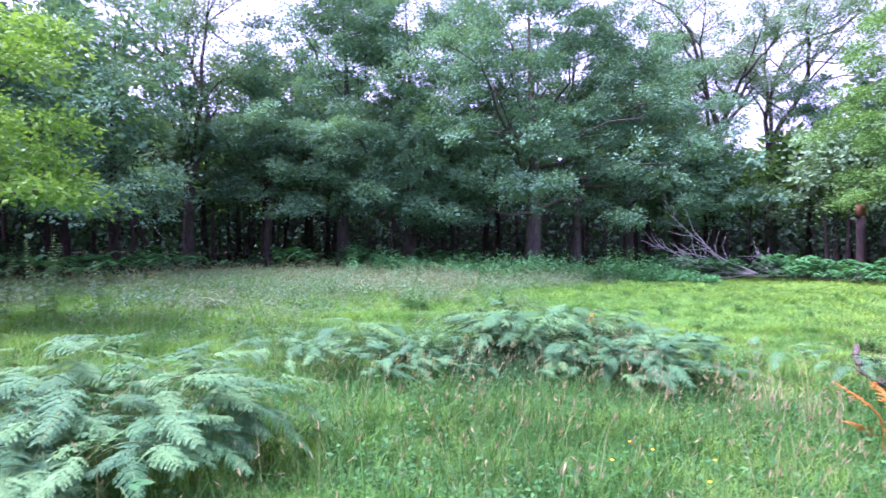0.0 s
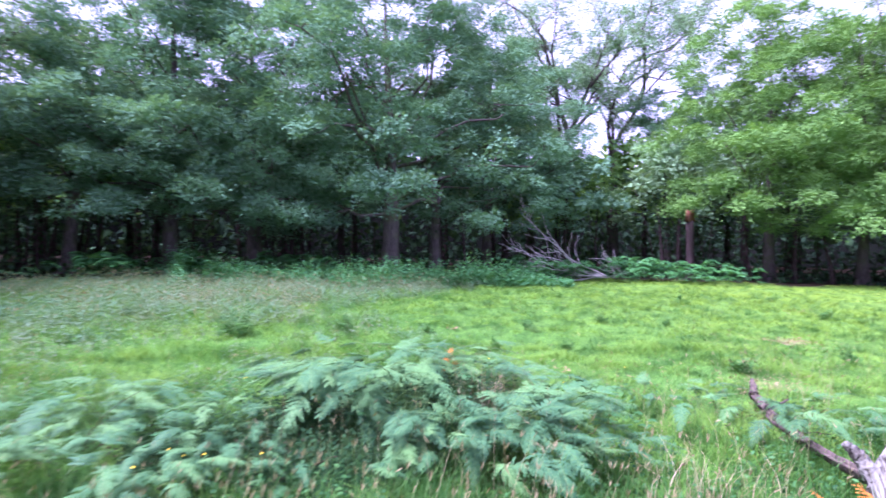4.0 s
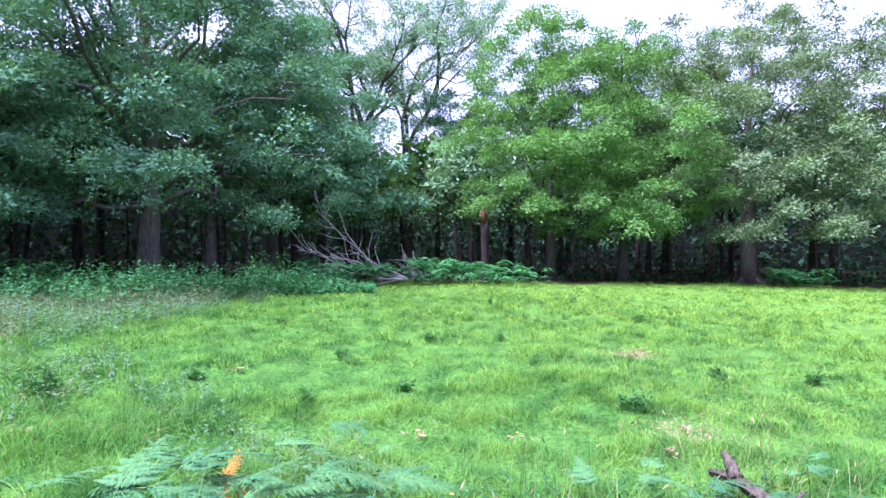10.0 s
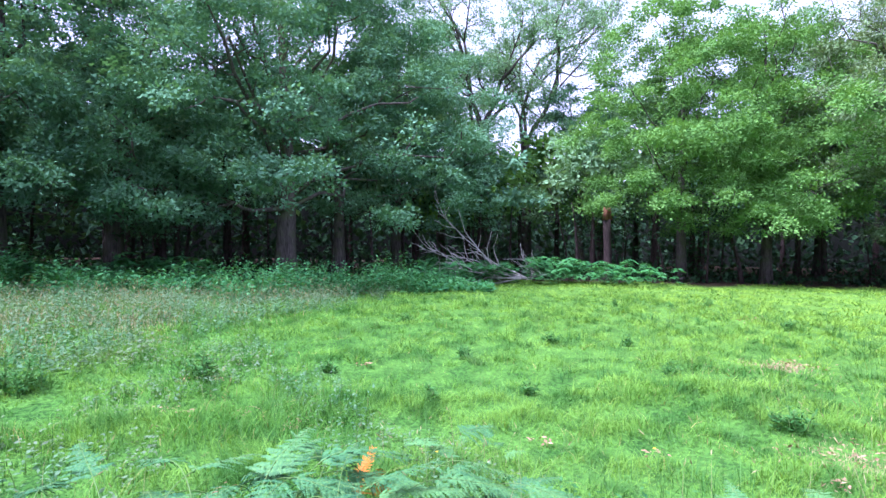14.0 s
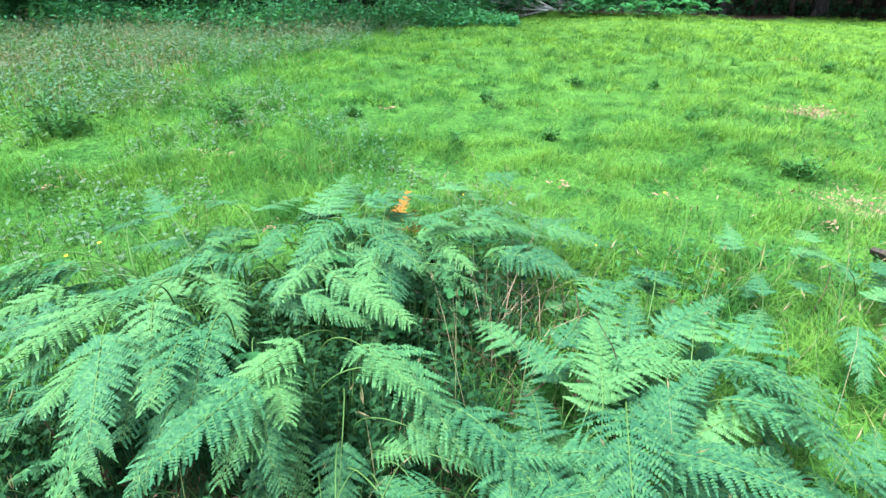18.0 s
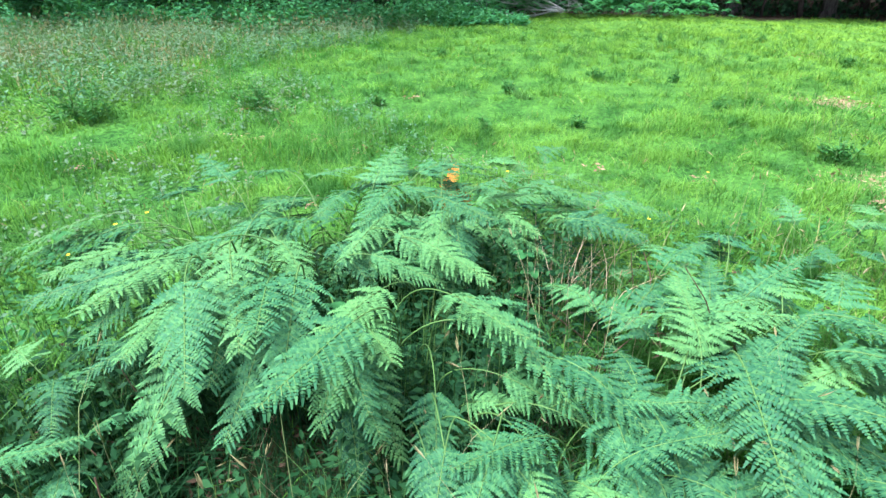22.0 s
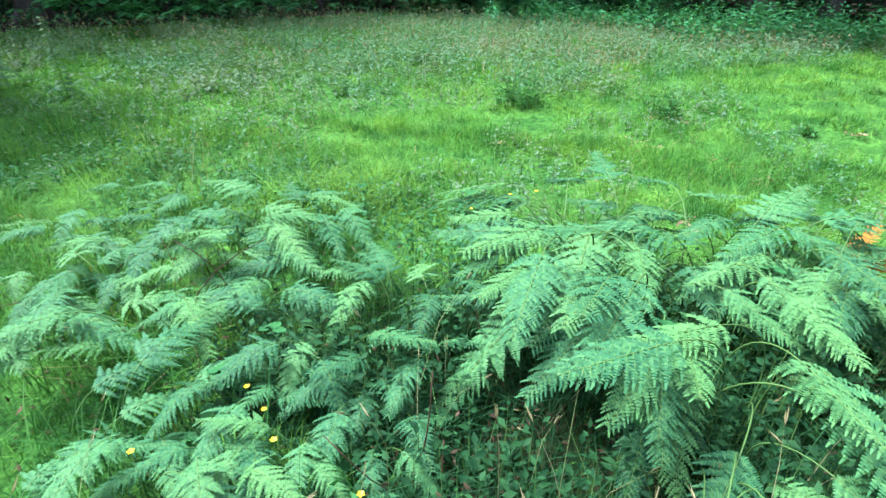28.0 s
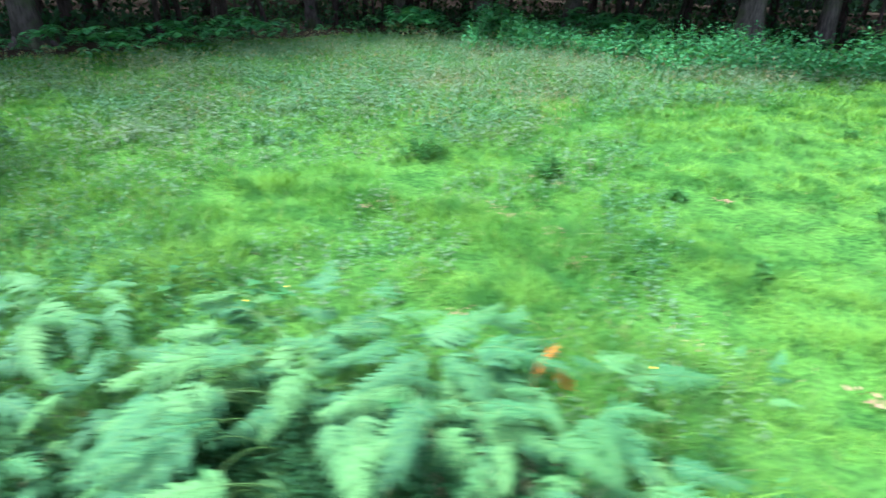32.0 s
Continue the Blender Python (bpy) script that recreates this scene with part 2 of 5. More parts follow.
gcol = mixrgb(gn, gl, mixrgb(gn, gl, ga.outputs[0], gc.outputs[0], 0.5), gb.outputs[0], 0.42)
gxyz = gn.new("ShaderNodeSeparateXYZ")
gtc = gn.new("ShaderNodeTexCoord")
gl.new(gtc.outputs["Object"], gxyz.inputs[0])
# ground brightens eastward like the blades, the open side's light in its colour
ge = gn.new("ShaderNodeMapRange")
ge.inputs[1].default_value, ge.inputs[2].default_value, ge.inputs[4].default_value = 4.0, 20.0, 0.4
gl.new(gxyz.outputs[0], ge.inputs[0])
gcol = mixrgb(gn, gl, gcol, (0.125, 0.235, 0.032), ge.outputs[0])
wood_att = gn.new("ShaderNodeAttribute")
wood_att.attribute_name = "litter_and_shade"
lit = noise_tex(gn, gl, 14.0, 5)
# dead-leaf browns set darker than real, with the wood's shade in them
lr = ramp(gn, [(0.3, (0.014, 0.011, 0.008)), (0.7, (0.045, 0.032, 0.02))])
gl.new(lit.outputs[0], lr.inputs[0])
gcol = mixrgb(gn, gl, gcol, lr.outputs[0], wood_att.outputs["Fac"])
gl.new(gcol, gn["Principled BSDF"].inputs["Base Color"])
gn["Principled BSDF"].inputs["Roughness"].default_value = 1.0
gn["Principled BSDF"].inputs["Specular IOR Level"].default_value = 0.05
gbump = gn.new("ShaderNodeBump")
gbump.inputs["Distance"].default_value = 0.05
gl.new(g2.outputs[0], gbump.inputs["Height"])
gl.new(gbump.outputs[0], gn["Principled BSDF"].inputs["Normal"])

# ---- mesh helpers ----
def fast_mesh(name, verts, faces, mats, smooth=False):
    """A mesh from an array of corners and one or more arrays of faces, each with its own material."""
    verts = np.asarray(verts, dtype=np.float32).reshape(-1, 3)
    faces = [np.asarray(f, dtype=np.int32) for f in (faces if isinstance(faces, list) else [faces])]
    mats = mats if isinstance(mats, list) else [mats]
    me = bpy.data.meshes.new(name)
    me.vertices.add(len(verts))
    me.vertices.foreach_set("co", verts.ravel())
    sizes = np.concatenate([np.full(len(f), f.shape[1], dtype=np.int32) for f in faces])
    me.loops.add(int(sizes.sum()))
    me.loops.foreach_set("vertex_index", np.concatenate([f.ravel() for f in faces]))
    me.polygons.add(len(sizes))
    me.polygons.foreach_set("loop_start", np.concatenate([[0], np.cumsum(sizes)[:-1]]).astype(np.int32))
    me.polygons.foreach_set("loop_total", sizes)
    if len(mats) > 1:
        me.polygons.foreach_set("material_index", np.concatenate([np.full(len(f), i % len(mats), dtype=np.int32) for i, f in enumerate(faces)]))
    if smooth:
        me.polygons.foreach_set("use_smooth", np.ones(len(sizes), dtype=bool))
    for mat in mats:
        me.materials.append(mat)
    me.update()
    me.validate()
    return me


def part(name, mesh, parent, label=""):
    ob = new(name, mesh)
    ob.parent = parent
    return tagged(ob, label)


class Soup:
    """Gathers corners and faces of many small pieces into one mesh; each call of add gives the slot of its material."""
    def __init__(self):
        self.v, self.f, self.count = [], {}, 0

    def add(self, v, f, slot=0):
        v = np.asarray(v, dtype=np.float32).reshape(-1, 3)
        f = np.asarray(f, dtype=np.int32)
        self.f.setdefault((slot, f.shape[1]), []).append(f + self.count)
        self.v.append(v)
        self.count += len(v)

    def mesh(self, name, mats, smooth=False):
        mats = mats if isinstance(mats, list) else [mats]
        keys = sorted(self.f)
        faces = [np.concatenate(self.f[k]) for k in keys]
        me = fast_mesh(name, np.concatenate(self.v), faces, mats[:1], smooth)
        for mat in mats[1:]:
            me.materials.append(mat)
        if len(mats) > 1:
            me.polygons.foreach_set("material_index", np.concatenate([np.full(len(f), k[0], dtype=np.int32) for k, f in zip(keys, faces)]))
        return me


def unit(a):
    return a / np.maximum(np.linalg.norm(a, axis=-1, keepdims=True), 1e-9)


def tube(points, radii, sides=8, rough=0.0, rng=None):
    """A tapered tube along points, closed at its ends."""
    p = np.asarray(points, dtype=float)
    r = np.asarray(radii, dtype=float)
    t = unit(np.gradient(p, axis=0))
    ref = np.array([0.0, 0, 1]) if abs(t[:, 2]).mean() < 0.9 else np.array([1.0, 0, 0])
    a = unit(np.cross(t, ref))
    b = np.cross(t, a)
    ang = np.arange(sides) * 2 * np.pi / sides
    rr = np.repeat(r[:, None], sides, 1)
    if rough and rng is not None:
        rr = rr * (1 + rough * rng.normal(size=(1, sides)) + 0.5 * rough * rng.normal(size=rr.shape))
    ring = p[:, None] + rr[..., None] * (np.cos(ang)[None, :, None] * a[:, None] + np.sin(ang)[None, :, None] * b[:, None])
    n = len(p)
    i, j = np.meshgrid(np.arange(n - 1), np.arange(sides), indexing="ij")
    q = np.stack([i * sides + j, i * sides + (j + 1) % sides, (i + 1) * sides + (j + 1) % sides, (i + 1) * sides + j], -1).reshape(-1, 4)
    v = np.concatenate([ring.reshape(-1, 3), p[:1], p[-1:]])
    k = np.arange(sides)
    c0 = np.stack([np.full(sides, n * sides), (k + 1) % sides, k], -1)
    c1 = np.stack([np.full(sides, n * sides + 1), (n - 1) * sides + k, (n - 1) * sides + (k + 1) % sides], -1)
    return v, q, np.concatenate([c0, c1])


def add_tube(soup, points, radii, sides=8, slot=0, rough=0.0, rng=None):
    v, q, c = tube(points, radii, sides, rough, rng)
    base = soup.count
    soup.add(v, q, slot)
    soup.f.setdefault((slot, 3), []).append((c + base).astype(np.int32))


def flowing(points, n):
    """A smooth line of n points through the given ones."""
    p = np.asarray(points, dtype=float)
    p = np.concatenate([2 * p[:1] - p[1:2], p, 2 * p[-1:] - p[-2:-1]])
    t = np.linspace(0, len(p) - 3 - 1e-6, n)
    i = t.astype(int)
    f = (t - i)[:, None]
    a, b, c, d = p[i], p[i + 1], p[i + 2], p[i + 3]
    return 0.5 * (2 * b + (c - a) * f + (2 * a - 5 * b + 4 * c - d) * f ** 2 + (3 * b - a - 3 * c + d) * f ** 3)


def leaves(soup, centres, along, normal, length, width, slot=0, fold=0.15):
    """Pointed leaves of two triangles a side: base, two shoulders, tip."""
    c, a, nn = np.asarray(centres), unit(np.asarray(along)), unit(np.asarray(normal))
    s = unit(np.cross(a, nn))
    nn = np.cross(s, a)
    le, wi = np.asarray(length)[:, None], np.asarray(width)[:, None]
    base = c
    tip = c + a * le
    l = c + a * le * 0.45 + s * wi * 0.5 + nn * wi * fold
    r = c + a * le * 0.45 - s * wi * 0.5 + nn * wi * fold
    v = np.stack([base, l, tip, r], 1).reshape(-1, 3)
    k = np.arange(len(c))[:, None] * 4
    soup.add(v, np.concatenate([k + [0, 1, 2], k + [0, 2, 3]]), slot)


def leaflets(soup, centres, along, normal, length, width, slot=0):
    """Small far leaves of one triangle each."""
    c, a, nn = np.asarray(centres), unit(np.asarray(along)), unit(np.asarray(normal))
    s = unit(np.cross(a, nn))
    le, wi = np.asarray(length)[:, None], np.asarray(width)[:, None]
    v = np.stack([c - s * wi * 0.5, c + s * wi * 0.5, c + a * le], 1).reshape(-1, 3)
    soup.add(v, np.arange(len(v)).reshape(-1, 3), slot)


def ground_z(x, y):
    x, y = np.asarray(x, dtype=float), np.asarray(y, dtype=float)
    cx = np.clip(x, -40, 60)
    z = 0.22 - 0.02 * cx
    z = z + 0.05 * np.sin(0.9 * x + 0.4 * y + 1.0) * np.sin(0.7 * y - 0.3 * x) + 0.025 * np.sin(2.3 * x + 1.1 * y) * np.sin(1.9 * y - 1.3 * x + 2)
    return z + 0.075 * tufty(x, y)


def soft_noise(x, y, cell, seed):
    """Smooth random field between 0 and 1 on a grid of that cell."""
    rng = np.random.default_rng(seed)
    table = rng.random((256, 256))
    u, v = np.asarray(x) / cell + 97.3, np.asarray(y) / cell + 61.7
    i, j = np.floor(u).astype(int), np.floor(v).astype(int)
    fu, fv = u - i, v - j
    fu, fv = fu * fu * (3 - 2 * fu), fv * fv * (3 - 2 * fv)
    g = lambda a, b: table[a % 256, b % 256]
    return (g(i, j) * (1 - fu) + g(i + 1, j) * fu) * (1 - fv) + (g(i, j + 1) * (1 - fu) + g(i + 1, j + 1) * fu) * fv


def tufty(x, y):
    """Tussocks in the turf, 0 in the hollows to 1 on top."""
    a = 0.55 * soft_noise(x, np.asarray(y) * 1.25, 0.42, 41) + 0.45 * soft_noise(x, y, 1.1, 42)
    return np.clip(2.3 * a - 0.65, 0, 1)


HOME = (1.3, 4.5)                       # middle of the glade's near side
EDGE_AZ = [-180, -120, -80, -62, -50, -38, -25, -12, 0, 8, 16, 24, 31, 38, 44, 50, 60, 68, 80, 100, 140, 180]
EDGE_R = [30, 26, 21, 17, 18, 20, 23, 23.5, 22.5, 21.5, 22.5, 24, 25.5, 26.5, 27.5, 27.5, 31, 34, 36, 34, 32, 30]


def wood_depth(x, y):
    """How far a place lies inside the wood (negative: out in the glade)."""
    dx, dy = np.asarray(x) - HOME[0], np.asarray(y) - HOME[1]
    az = np.degrees(np.arctan2(dx, dy))
    return np.hypot(dx, dy) - np.interp(az, EDGE_AZ, EDGE_R)


def polar(az, r):
    return HOME[0] + r * math.sin(radians(az)), HOME[1] + r * math.cos(radians(az))


# ---- ground ----
def build_ground():
    near = np.concatenate([np.arange(-16, -8, 0.3), np.arange(-8, 20, 0.15), np.arange(20, 48.01, 0.4)])
    gx = np.concatenate([[-600, -300, -150, -80, -50, -30, -22], near, [54, 62, 80, 110, 180, 320, 600]])
    near = np.concatenate([np.arange(-6, 2, 0.3), np.arange(2, 24, 0.15), np.arange(24, 46.01, 0.4)])
    gy = np.concatenate([[-600, -300, -150, -80, -40, -20, -12], near, [52, 60, 75, 100, 170, 320, 600]])
    x, y = np.meshgrid(gx, gy)
    z = ground_z(x, y)
    nx, ny = len(gx), len(gy)
    i, j = np.meshgrid(np.arange(ny - 1), np.arange(nx - 1), indexing="ij")
    q = np.stack([i * nx + j, i * nx + j + 1, (i + 1) * nx + j + 1, (i + 1) * nx + j], -1).reshape(-1, 4)
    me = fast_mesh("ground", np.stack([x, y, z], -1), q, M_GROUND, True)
    att = me.attributes.new("litter_and_shade", "FLOAT", "POINT")
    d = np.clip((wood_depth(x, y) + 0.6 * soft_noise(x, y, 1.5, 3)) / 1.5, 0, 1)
    # ellipse under the high clump painted dark as well, in place of shade
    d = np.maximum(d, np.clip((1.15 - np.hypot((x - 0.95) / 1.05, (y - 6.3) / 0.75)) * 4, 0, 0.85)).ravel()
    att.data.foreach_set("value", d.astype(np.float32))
    return tagged(new("ground", me), "gently sloping meadow soil, leaf litter under trees and painted shade under ferns", "ground", kind="structure")


build_ground()

# ---- trees ----
def bend(start, direction, length, steps, rise, wobble, rng):
    """A wandering branch line."""
    pts, d = [np.array(start, dtype=float)], unit(np.array(direction, dtype=float))
    for k in range(steps):
        d = unit(d + np.array([0, 0, rise / steps]) + rng.normal(0, wobble, 3))
        pts.append(pts[-1] + d * length / steps)
    return np.array(pts)


def tree(name, label, x, y, height, spread, base, trunk_r, leaf, bark, count, leaf_len=0.15, seed=0, limbs=9, layered=0.5,
         gaps=0.0, lean=(0, 0), bole=0.6, face=None, category="tree", bushy=0.9):
    """Tapered trunk, limbs and a crown of leaf sprays round the twigs. base: height of the lowest leaves. face: compass turn towards which the low limbs reach."""
    rng = np.random.default_rng(seed)
    z0 = float(ground_z(x, y))
    top = new(name)
    top.location = (x, y, z0)
    tagged(top, label, category)
    n = 12
    u = np.linspace(0, 1, n)
    line = np.stack([lean[0] * u + 0.25 * np.sin(u * 5 + seed) * u, lean[1] * u + 0.25 * np.cos(u * 4 + seed * 2) * u, u * height * 0.86 - 0.15], -1)
    rad = trunk_r * (1 - u) ** 1.1 * (1 - 0.2 * u) + 0.02
    rad[0] *= 1.35
    s = Soup()
    add_tube(s, line, rad, 12, 0, 0.09, rng)
    # root flare
    for k in range(5):
        a = k * 1.26 + rng.random()
        d = np.array([math.cos(a), math.sin(a), 0])
        add_tube(s, [d * trunk_r * 0.5 + [0, 0, 0.55], d * trunk_r * 1.25 + [0, 0, 0.14], d * trunk_r * 2.3 + [0, 0, -0.12]],
                 [trunk_r * 0.35, trunk_r * 0.38, trunk_r * 0.14], 6)
    part("trunk", s.mesh("trunk", bark, True), top)
    # billows of foliage on a rounded envelope
    half = (height - base) / 2
    mid = np.array([lean[0] * 0.5, lean[1] * 0.5, base + half * 0.92])
    nb = int(16 + spread * spread * 2.4)
    d = unit(rng.normal(0, 1, (nb, 3)))
    d[:, 2] = np.where(d[:, 2] < -0.55, -d[:, 2], d[:, 2])
    lump = mid + d * np.array([spread, spread, half]) * (rng.uniform(0.5, 0.95, nb) * (1 + 0.16 * np.sin(d[:, 0] * 5 + seed) * np.cos(d[:, 1] * 4 + d[:, 2] * 3)))[:, None]
    low = d[:, 2] < 0
    lump[low, :2] = mid[:2] + (lump[low, :2] - mid[:2]) * 1.12
    if face is not None:
        lump[low, 0] += 0.16 * spread * math.sin(radians(face))
        lump[low, 1] += 0.16 * spread * math.cos(radians(face))
    lump[:, 2] = np.maximum(lump[:, 2], base + rng.uniform(0.25, 0.9, nb))
    if face is not None:
        # hanging skirt on the open side
        ns = int(spread * 9)
        a = math.pi / 2 - radians(face) + rng.uniform(-1.7, 1.7, ns)
        rr = spread * rng.uniform(0.35, 1.05, ns)
        lump = np.concatenate([lump, np.stack([mid[0] + rr * np.cos(a), mid[1] + rr * np.sin(a), base + rng.uniform(0.2, 4.6, ns)], -1)])
        nb += ns
    if gaps:
        lump = lump[rng.random(nb) > gaps]
        nb = len(lump)
    # limbs that carry the billows
    for k in rng.choice(nb, min(limbs, nb), replace=False):
        goal = lump[k]
        h = np.clip(goal[2] * rng.uniform(0.45, 0.7), min(base + 1.4, height * 0.4), height * 0.76)
        i = np.clip(np.searchsorted(line[:, 2], h), 1, n - 1)
        start = line[i - 1] + (line[i] - line[i - 1]) * (h - line[i - 1, 2]) / (line[i, 2] - line[i - 1, 2])
        v = np.linspace(0, 1, 8)[:, None]
        b = start + (goal - start) * v + np.array([0, 0, 1.0]) * (np.sin(v * np.pi) * 0.06 * np.linalg.norm(goal - start))
        b[1:-1] += rng.normal(0, 0.24, (6, 3)) * spread / 6
        r0 = trunk_r * np.clip(0.32 * (1 - h / height), 0.08, 0.2)
        s = Soup()
        add_tube(s, b, np.linspace(r0, 0.02, 8), 7, 0, 0.06, rng)
        for w in range(3):
            q = rng.integers(3, 8)
            tw = bend(b[q], unit(b[q] - b[q - 1]) + rng.normal(0, 0.7, 3), rng.uniform(0.08, 0.18) * spread, 4, 0.15, 0.12, rng)
            add_tube(s, tw, np.linspace(r0 * 0.3 + 0.006, 0.008, 5), 5)
        part("limb", s.mesh("limb", bark, True), top)
    # sprays of leaves over each billow, fine leaves on the trees of the edge
    fine = leaf_len < 0.2
    per = 26
    total = int(count * (2.1 if fine else 1.0))
    m = max(nb, total // per)
    pick = rng.integers(0, nb, m)
    size = rng.uniform(0.6, 1.3, nb)[pick] * (0.25 + spread / 11) * bushy * 0.92
    d = unit(rng.normal(0, 1, (m, 3)))
    d[:, 2] = np.where(d[:, 2] < -0.35, -d[:, 2], d[:, 2]) * (0.95 - 0.3 * layered)
    centre = lump[pick] + d * (size * rng.uniform(0.6, 1.0, m))[:, None]
    inner = rng.random(m) < 0.1
    centre[inner] = mid + (centre[inner] - mid) * rng.uniform(0.2, 0.8, (inner.sum(), 1))
    centre[:, 2] = np.maximum(centre[:, 2], base + rng.random(m) * 0.4)
    c = np.repeat(centre, per, 0)
    o = np.repeat(unit(d), per, 0)
    sz = np.repeat(rng.uniform(0.14, 0.32, m) * (0.75 + leaf_len * 1.5), per)
    off = rng.normal(0, 1, (m * per, 3)) * sz[:, None] * np.array([1, 1, 0.55 - 0.25 * layered])
    pos = c + off - np.array([0, 0, 1.0]) * (np.hypot(off[:, 0], off[:, 1]) ** 2 * 0.5)[:, None]
    along = unit(o * 0.6 + unit(off) * 0.8 + rng.normal(0, 0.35, (m * per, 3)) - [0, 0, 0.3])
    normal = unit(np.array([0, 0, 0.45]) + o * 0.8 + np.repeat(rng.normal(0, 0.45, (m, 3)), per, 0) + rng.normal(0, 0.2, (m * per, 3)))
    ll = leaf_len * rng.uniform(0.6, 1.25, m * per) * (0.87 if fine else 1.0)
    s = Soup()
    if fine:
        leaflets(s, pos, along, normal, ll, ll * rng.uniform(0.6, 0.85, m * per))
    else:
        leaves(s, pos, along, normal, ll, ll * rng.uniform(0.5, 0.68, m * per))
    part("crown", s.mesh("crown", leaf), top)
    return top


def open_oak(label, x, y, height, reach, fork, trunk_r, leaf, bark, seed, lean=0.0, leaf_len=0.13, sprays=1.0, limbs=4):
    """An oak with a bare forked trunk, crooked limbs branching again and again, and small tufts of leaves on the twigs."""
    rng = np.random.default_rng(seed)
    top = tagged(new("oak_tree"), label, "tree")
    top.location = (x, y, float(ground_z(x, y)))
    s = Soup()
    trunk = bend((0, 0, -0.15), (lean * 0.5, 0, 1), fork + 0.15, 9, 0.0, 0.045, rng)
    add_tube(s, trunk, np.linspace(trunk_r * 1.25, trunk_r * 0.72, 10), 11, 0, 0.08, rng)
    for k in range(5):
        a = k * 1.26 + rng.random()
        d = np.array([math.cos(a), math.sin(a), 0])
        add_tube(s, [d * trunk_r * 0.5 + [0, 0, 0.55], d * trunk_r * 1.25 + [0, 0, 0.14], d * trunk_r * 2.3 + [0, 0, -0.12]],
                 [trunk_r * 0.35, trunk_r * 0.38, trunk_r * 0.14], 6)
    part("trunk", s.mesh("trunk", bark, True), top)
    tufts = []

    def grow(soup, start, way, length, r, depth):
        line = bend(start, way, length, 7, 0.35, 0.17, rng)
        add_tube(soup, line, np.linspace(r, r * 0.5, 8), (8, 6, 4, 3)[depth], 0, 0.06, rng)
        if depth >= 2:
            for q in range(3, 8):
                tufts.append(line[q])
        if depth == 3:
            return
        for c in range((5, 4, 4)[depth]):
            q = int(rng.integers(2, 8)) if c else 7
            fan = rng.normal(0, (0.75, 0.85, 0.95)[depth], 3)
            fan[2] *= 0.6
            grow(soup, line[q], unit(line[q] - line[q - 1]) + fan, length * rng.uniform(0.38, 0.62), r * rng.uniform(0.35, 0.5), depth + 1)

    rise = height - fork
    for k in range(limbs):
        s = Soup()
        a = 2 * math.pi * k / limbs + rng.normal(0, 0.35)
        out = reach / rise * rng.uniform(0.35, 0.75)
        grow(s, trunk[-1 - (k % 3)], (math.cos(a) * out + lean, math.sin(a) * out, 1.0), rise * rng.uniform(0.5, 0.68), trunk_r * rng.uniform(0.4, 0.56), 0)
        part("limb", s.mesh("limb", bark, True), top)
    tufts = np.array(tufts)
    tufts = tufts[rng.random(len(tufts)) < sprays]
    per, m = 22, len(tufts)
    size = np.repeat(rng.uniform(0.16, 0.42, m), per)
    pos = np.repeat(tufts, per, 0) + rng.normal(0, 1, (m * per, 3)) * size[:, None] * np.array([1, 1, 0.6])
    ll = leaf_len * rng.uniform(0.6, 1.25, m * per)
    s = Soup()
    leaflets(s, pos, rng.normal(0, 1, (m * per, 3)) - [0, 0, 0.3], np.array([0, 0, 0.6]) + np.repeat(rng.normal(0, 0.45, (m, 3)), per, 0) + rng.normal(0, 0.4, (m * per, 3)), ll, ll * rng.uniform(0.6, 0.9, m * per))
    part("crown", s.mesh("crown", leaf), top)
    return top


def p_tree(name, label, az, r, *rest, **more):
    px, py = polar(az, r)
    return tree(name, label, px, py, *rest, **more)


OAK = "broad oak with dark blue-green leaves at the meadow's edge"
tree("oak_tree", "dark blue-green oak overhanging the meadow's corner", -15.3, 16.6, 14.0, 6.3, 1.7, 0.36, M_OAK_DARK, M_BARK, 36000, 0.14, seed=1, limbs=12, face=110, gaps=0.08)
tree("hazel_bush", "low hazel with bright yellow-green leaves", -7.9, 8.1, 4.1, 2.3, 1.0, 0.07, M_HAZEL, M_BARK, 8000, 0.10, seed=2, limbs=14, layered=0.8, category="bush", face=90, gaps=0.45)
open_oak("slim oak with an open crown against the bright sky", -12.4, 26.8, 15.5, 5.5, 5.0, 0.26, M_OAK, M_BARK, 3, sprays=0.5)
tree("oak_tree", "pale twin-stemmed oak with a curved foot", -9.5, 29.3, 11.0, 5.0, 2.6, 0.3, M_OAK_DARK, M_BARK_PALE, 26000, seed=4, limbs=10, lean=(0.9, 0), face=170)
tree("oak_tree", OAK, -5.2, 28.6, 17, 6.5, 2.2, 0.34, M_OAK_DARK, M_BARK, 34000, seed=5, limbs=12, face=170, gaps=0.06)
tree("oak_tree", "oak with pale lower trunk among other oaks", -1.8, 30.0, 17.5, 6.5, 2.2, 0.36, M_OAK_DARK, M_BARK_PALE, 36000, seed=6, limbs=12, face=170, gaps=0.15)
tree("oak_tree", "stout old oak with a pale broad trunk", 4.6, 28.2, 17.5, 7.4, 2.0, 0.50, M_OAK_DARK, M_BARK_PALE, 38000, seed=7, limbs=14, face=190, gaps=0.25)
tree("oak_tree", "slim pale oak beside a stout one", 7.2, 29.8, 16, 5.0, 2.4, 0.28, M_OAK_DARK, M_BARK_PALE, 18000, seed=8, limbs=10, gaps=0.2)
tree("oak_tree", OAK, 11.2, 33.0, 15, 6.2, 2.4, 0.35, M_OAK_DARK, M_BARK, 30000, seed=9, limbs=11, face=190, gaps=0.06)
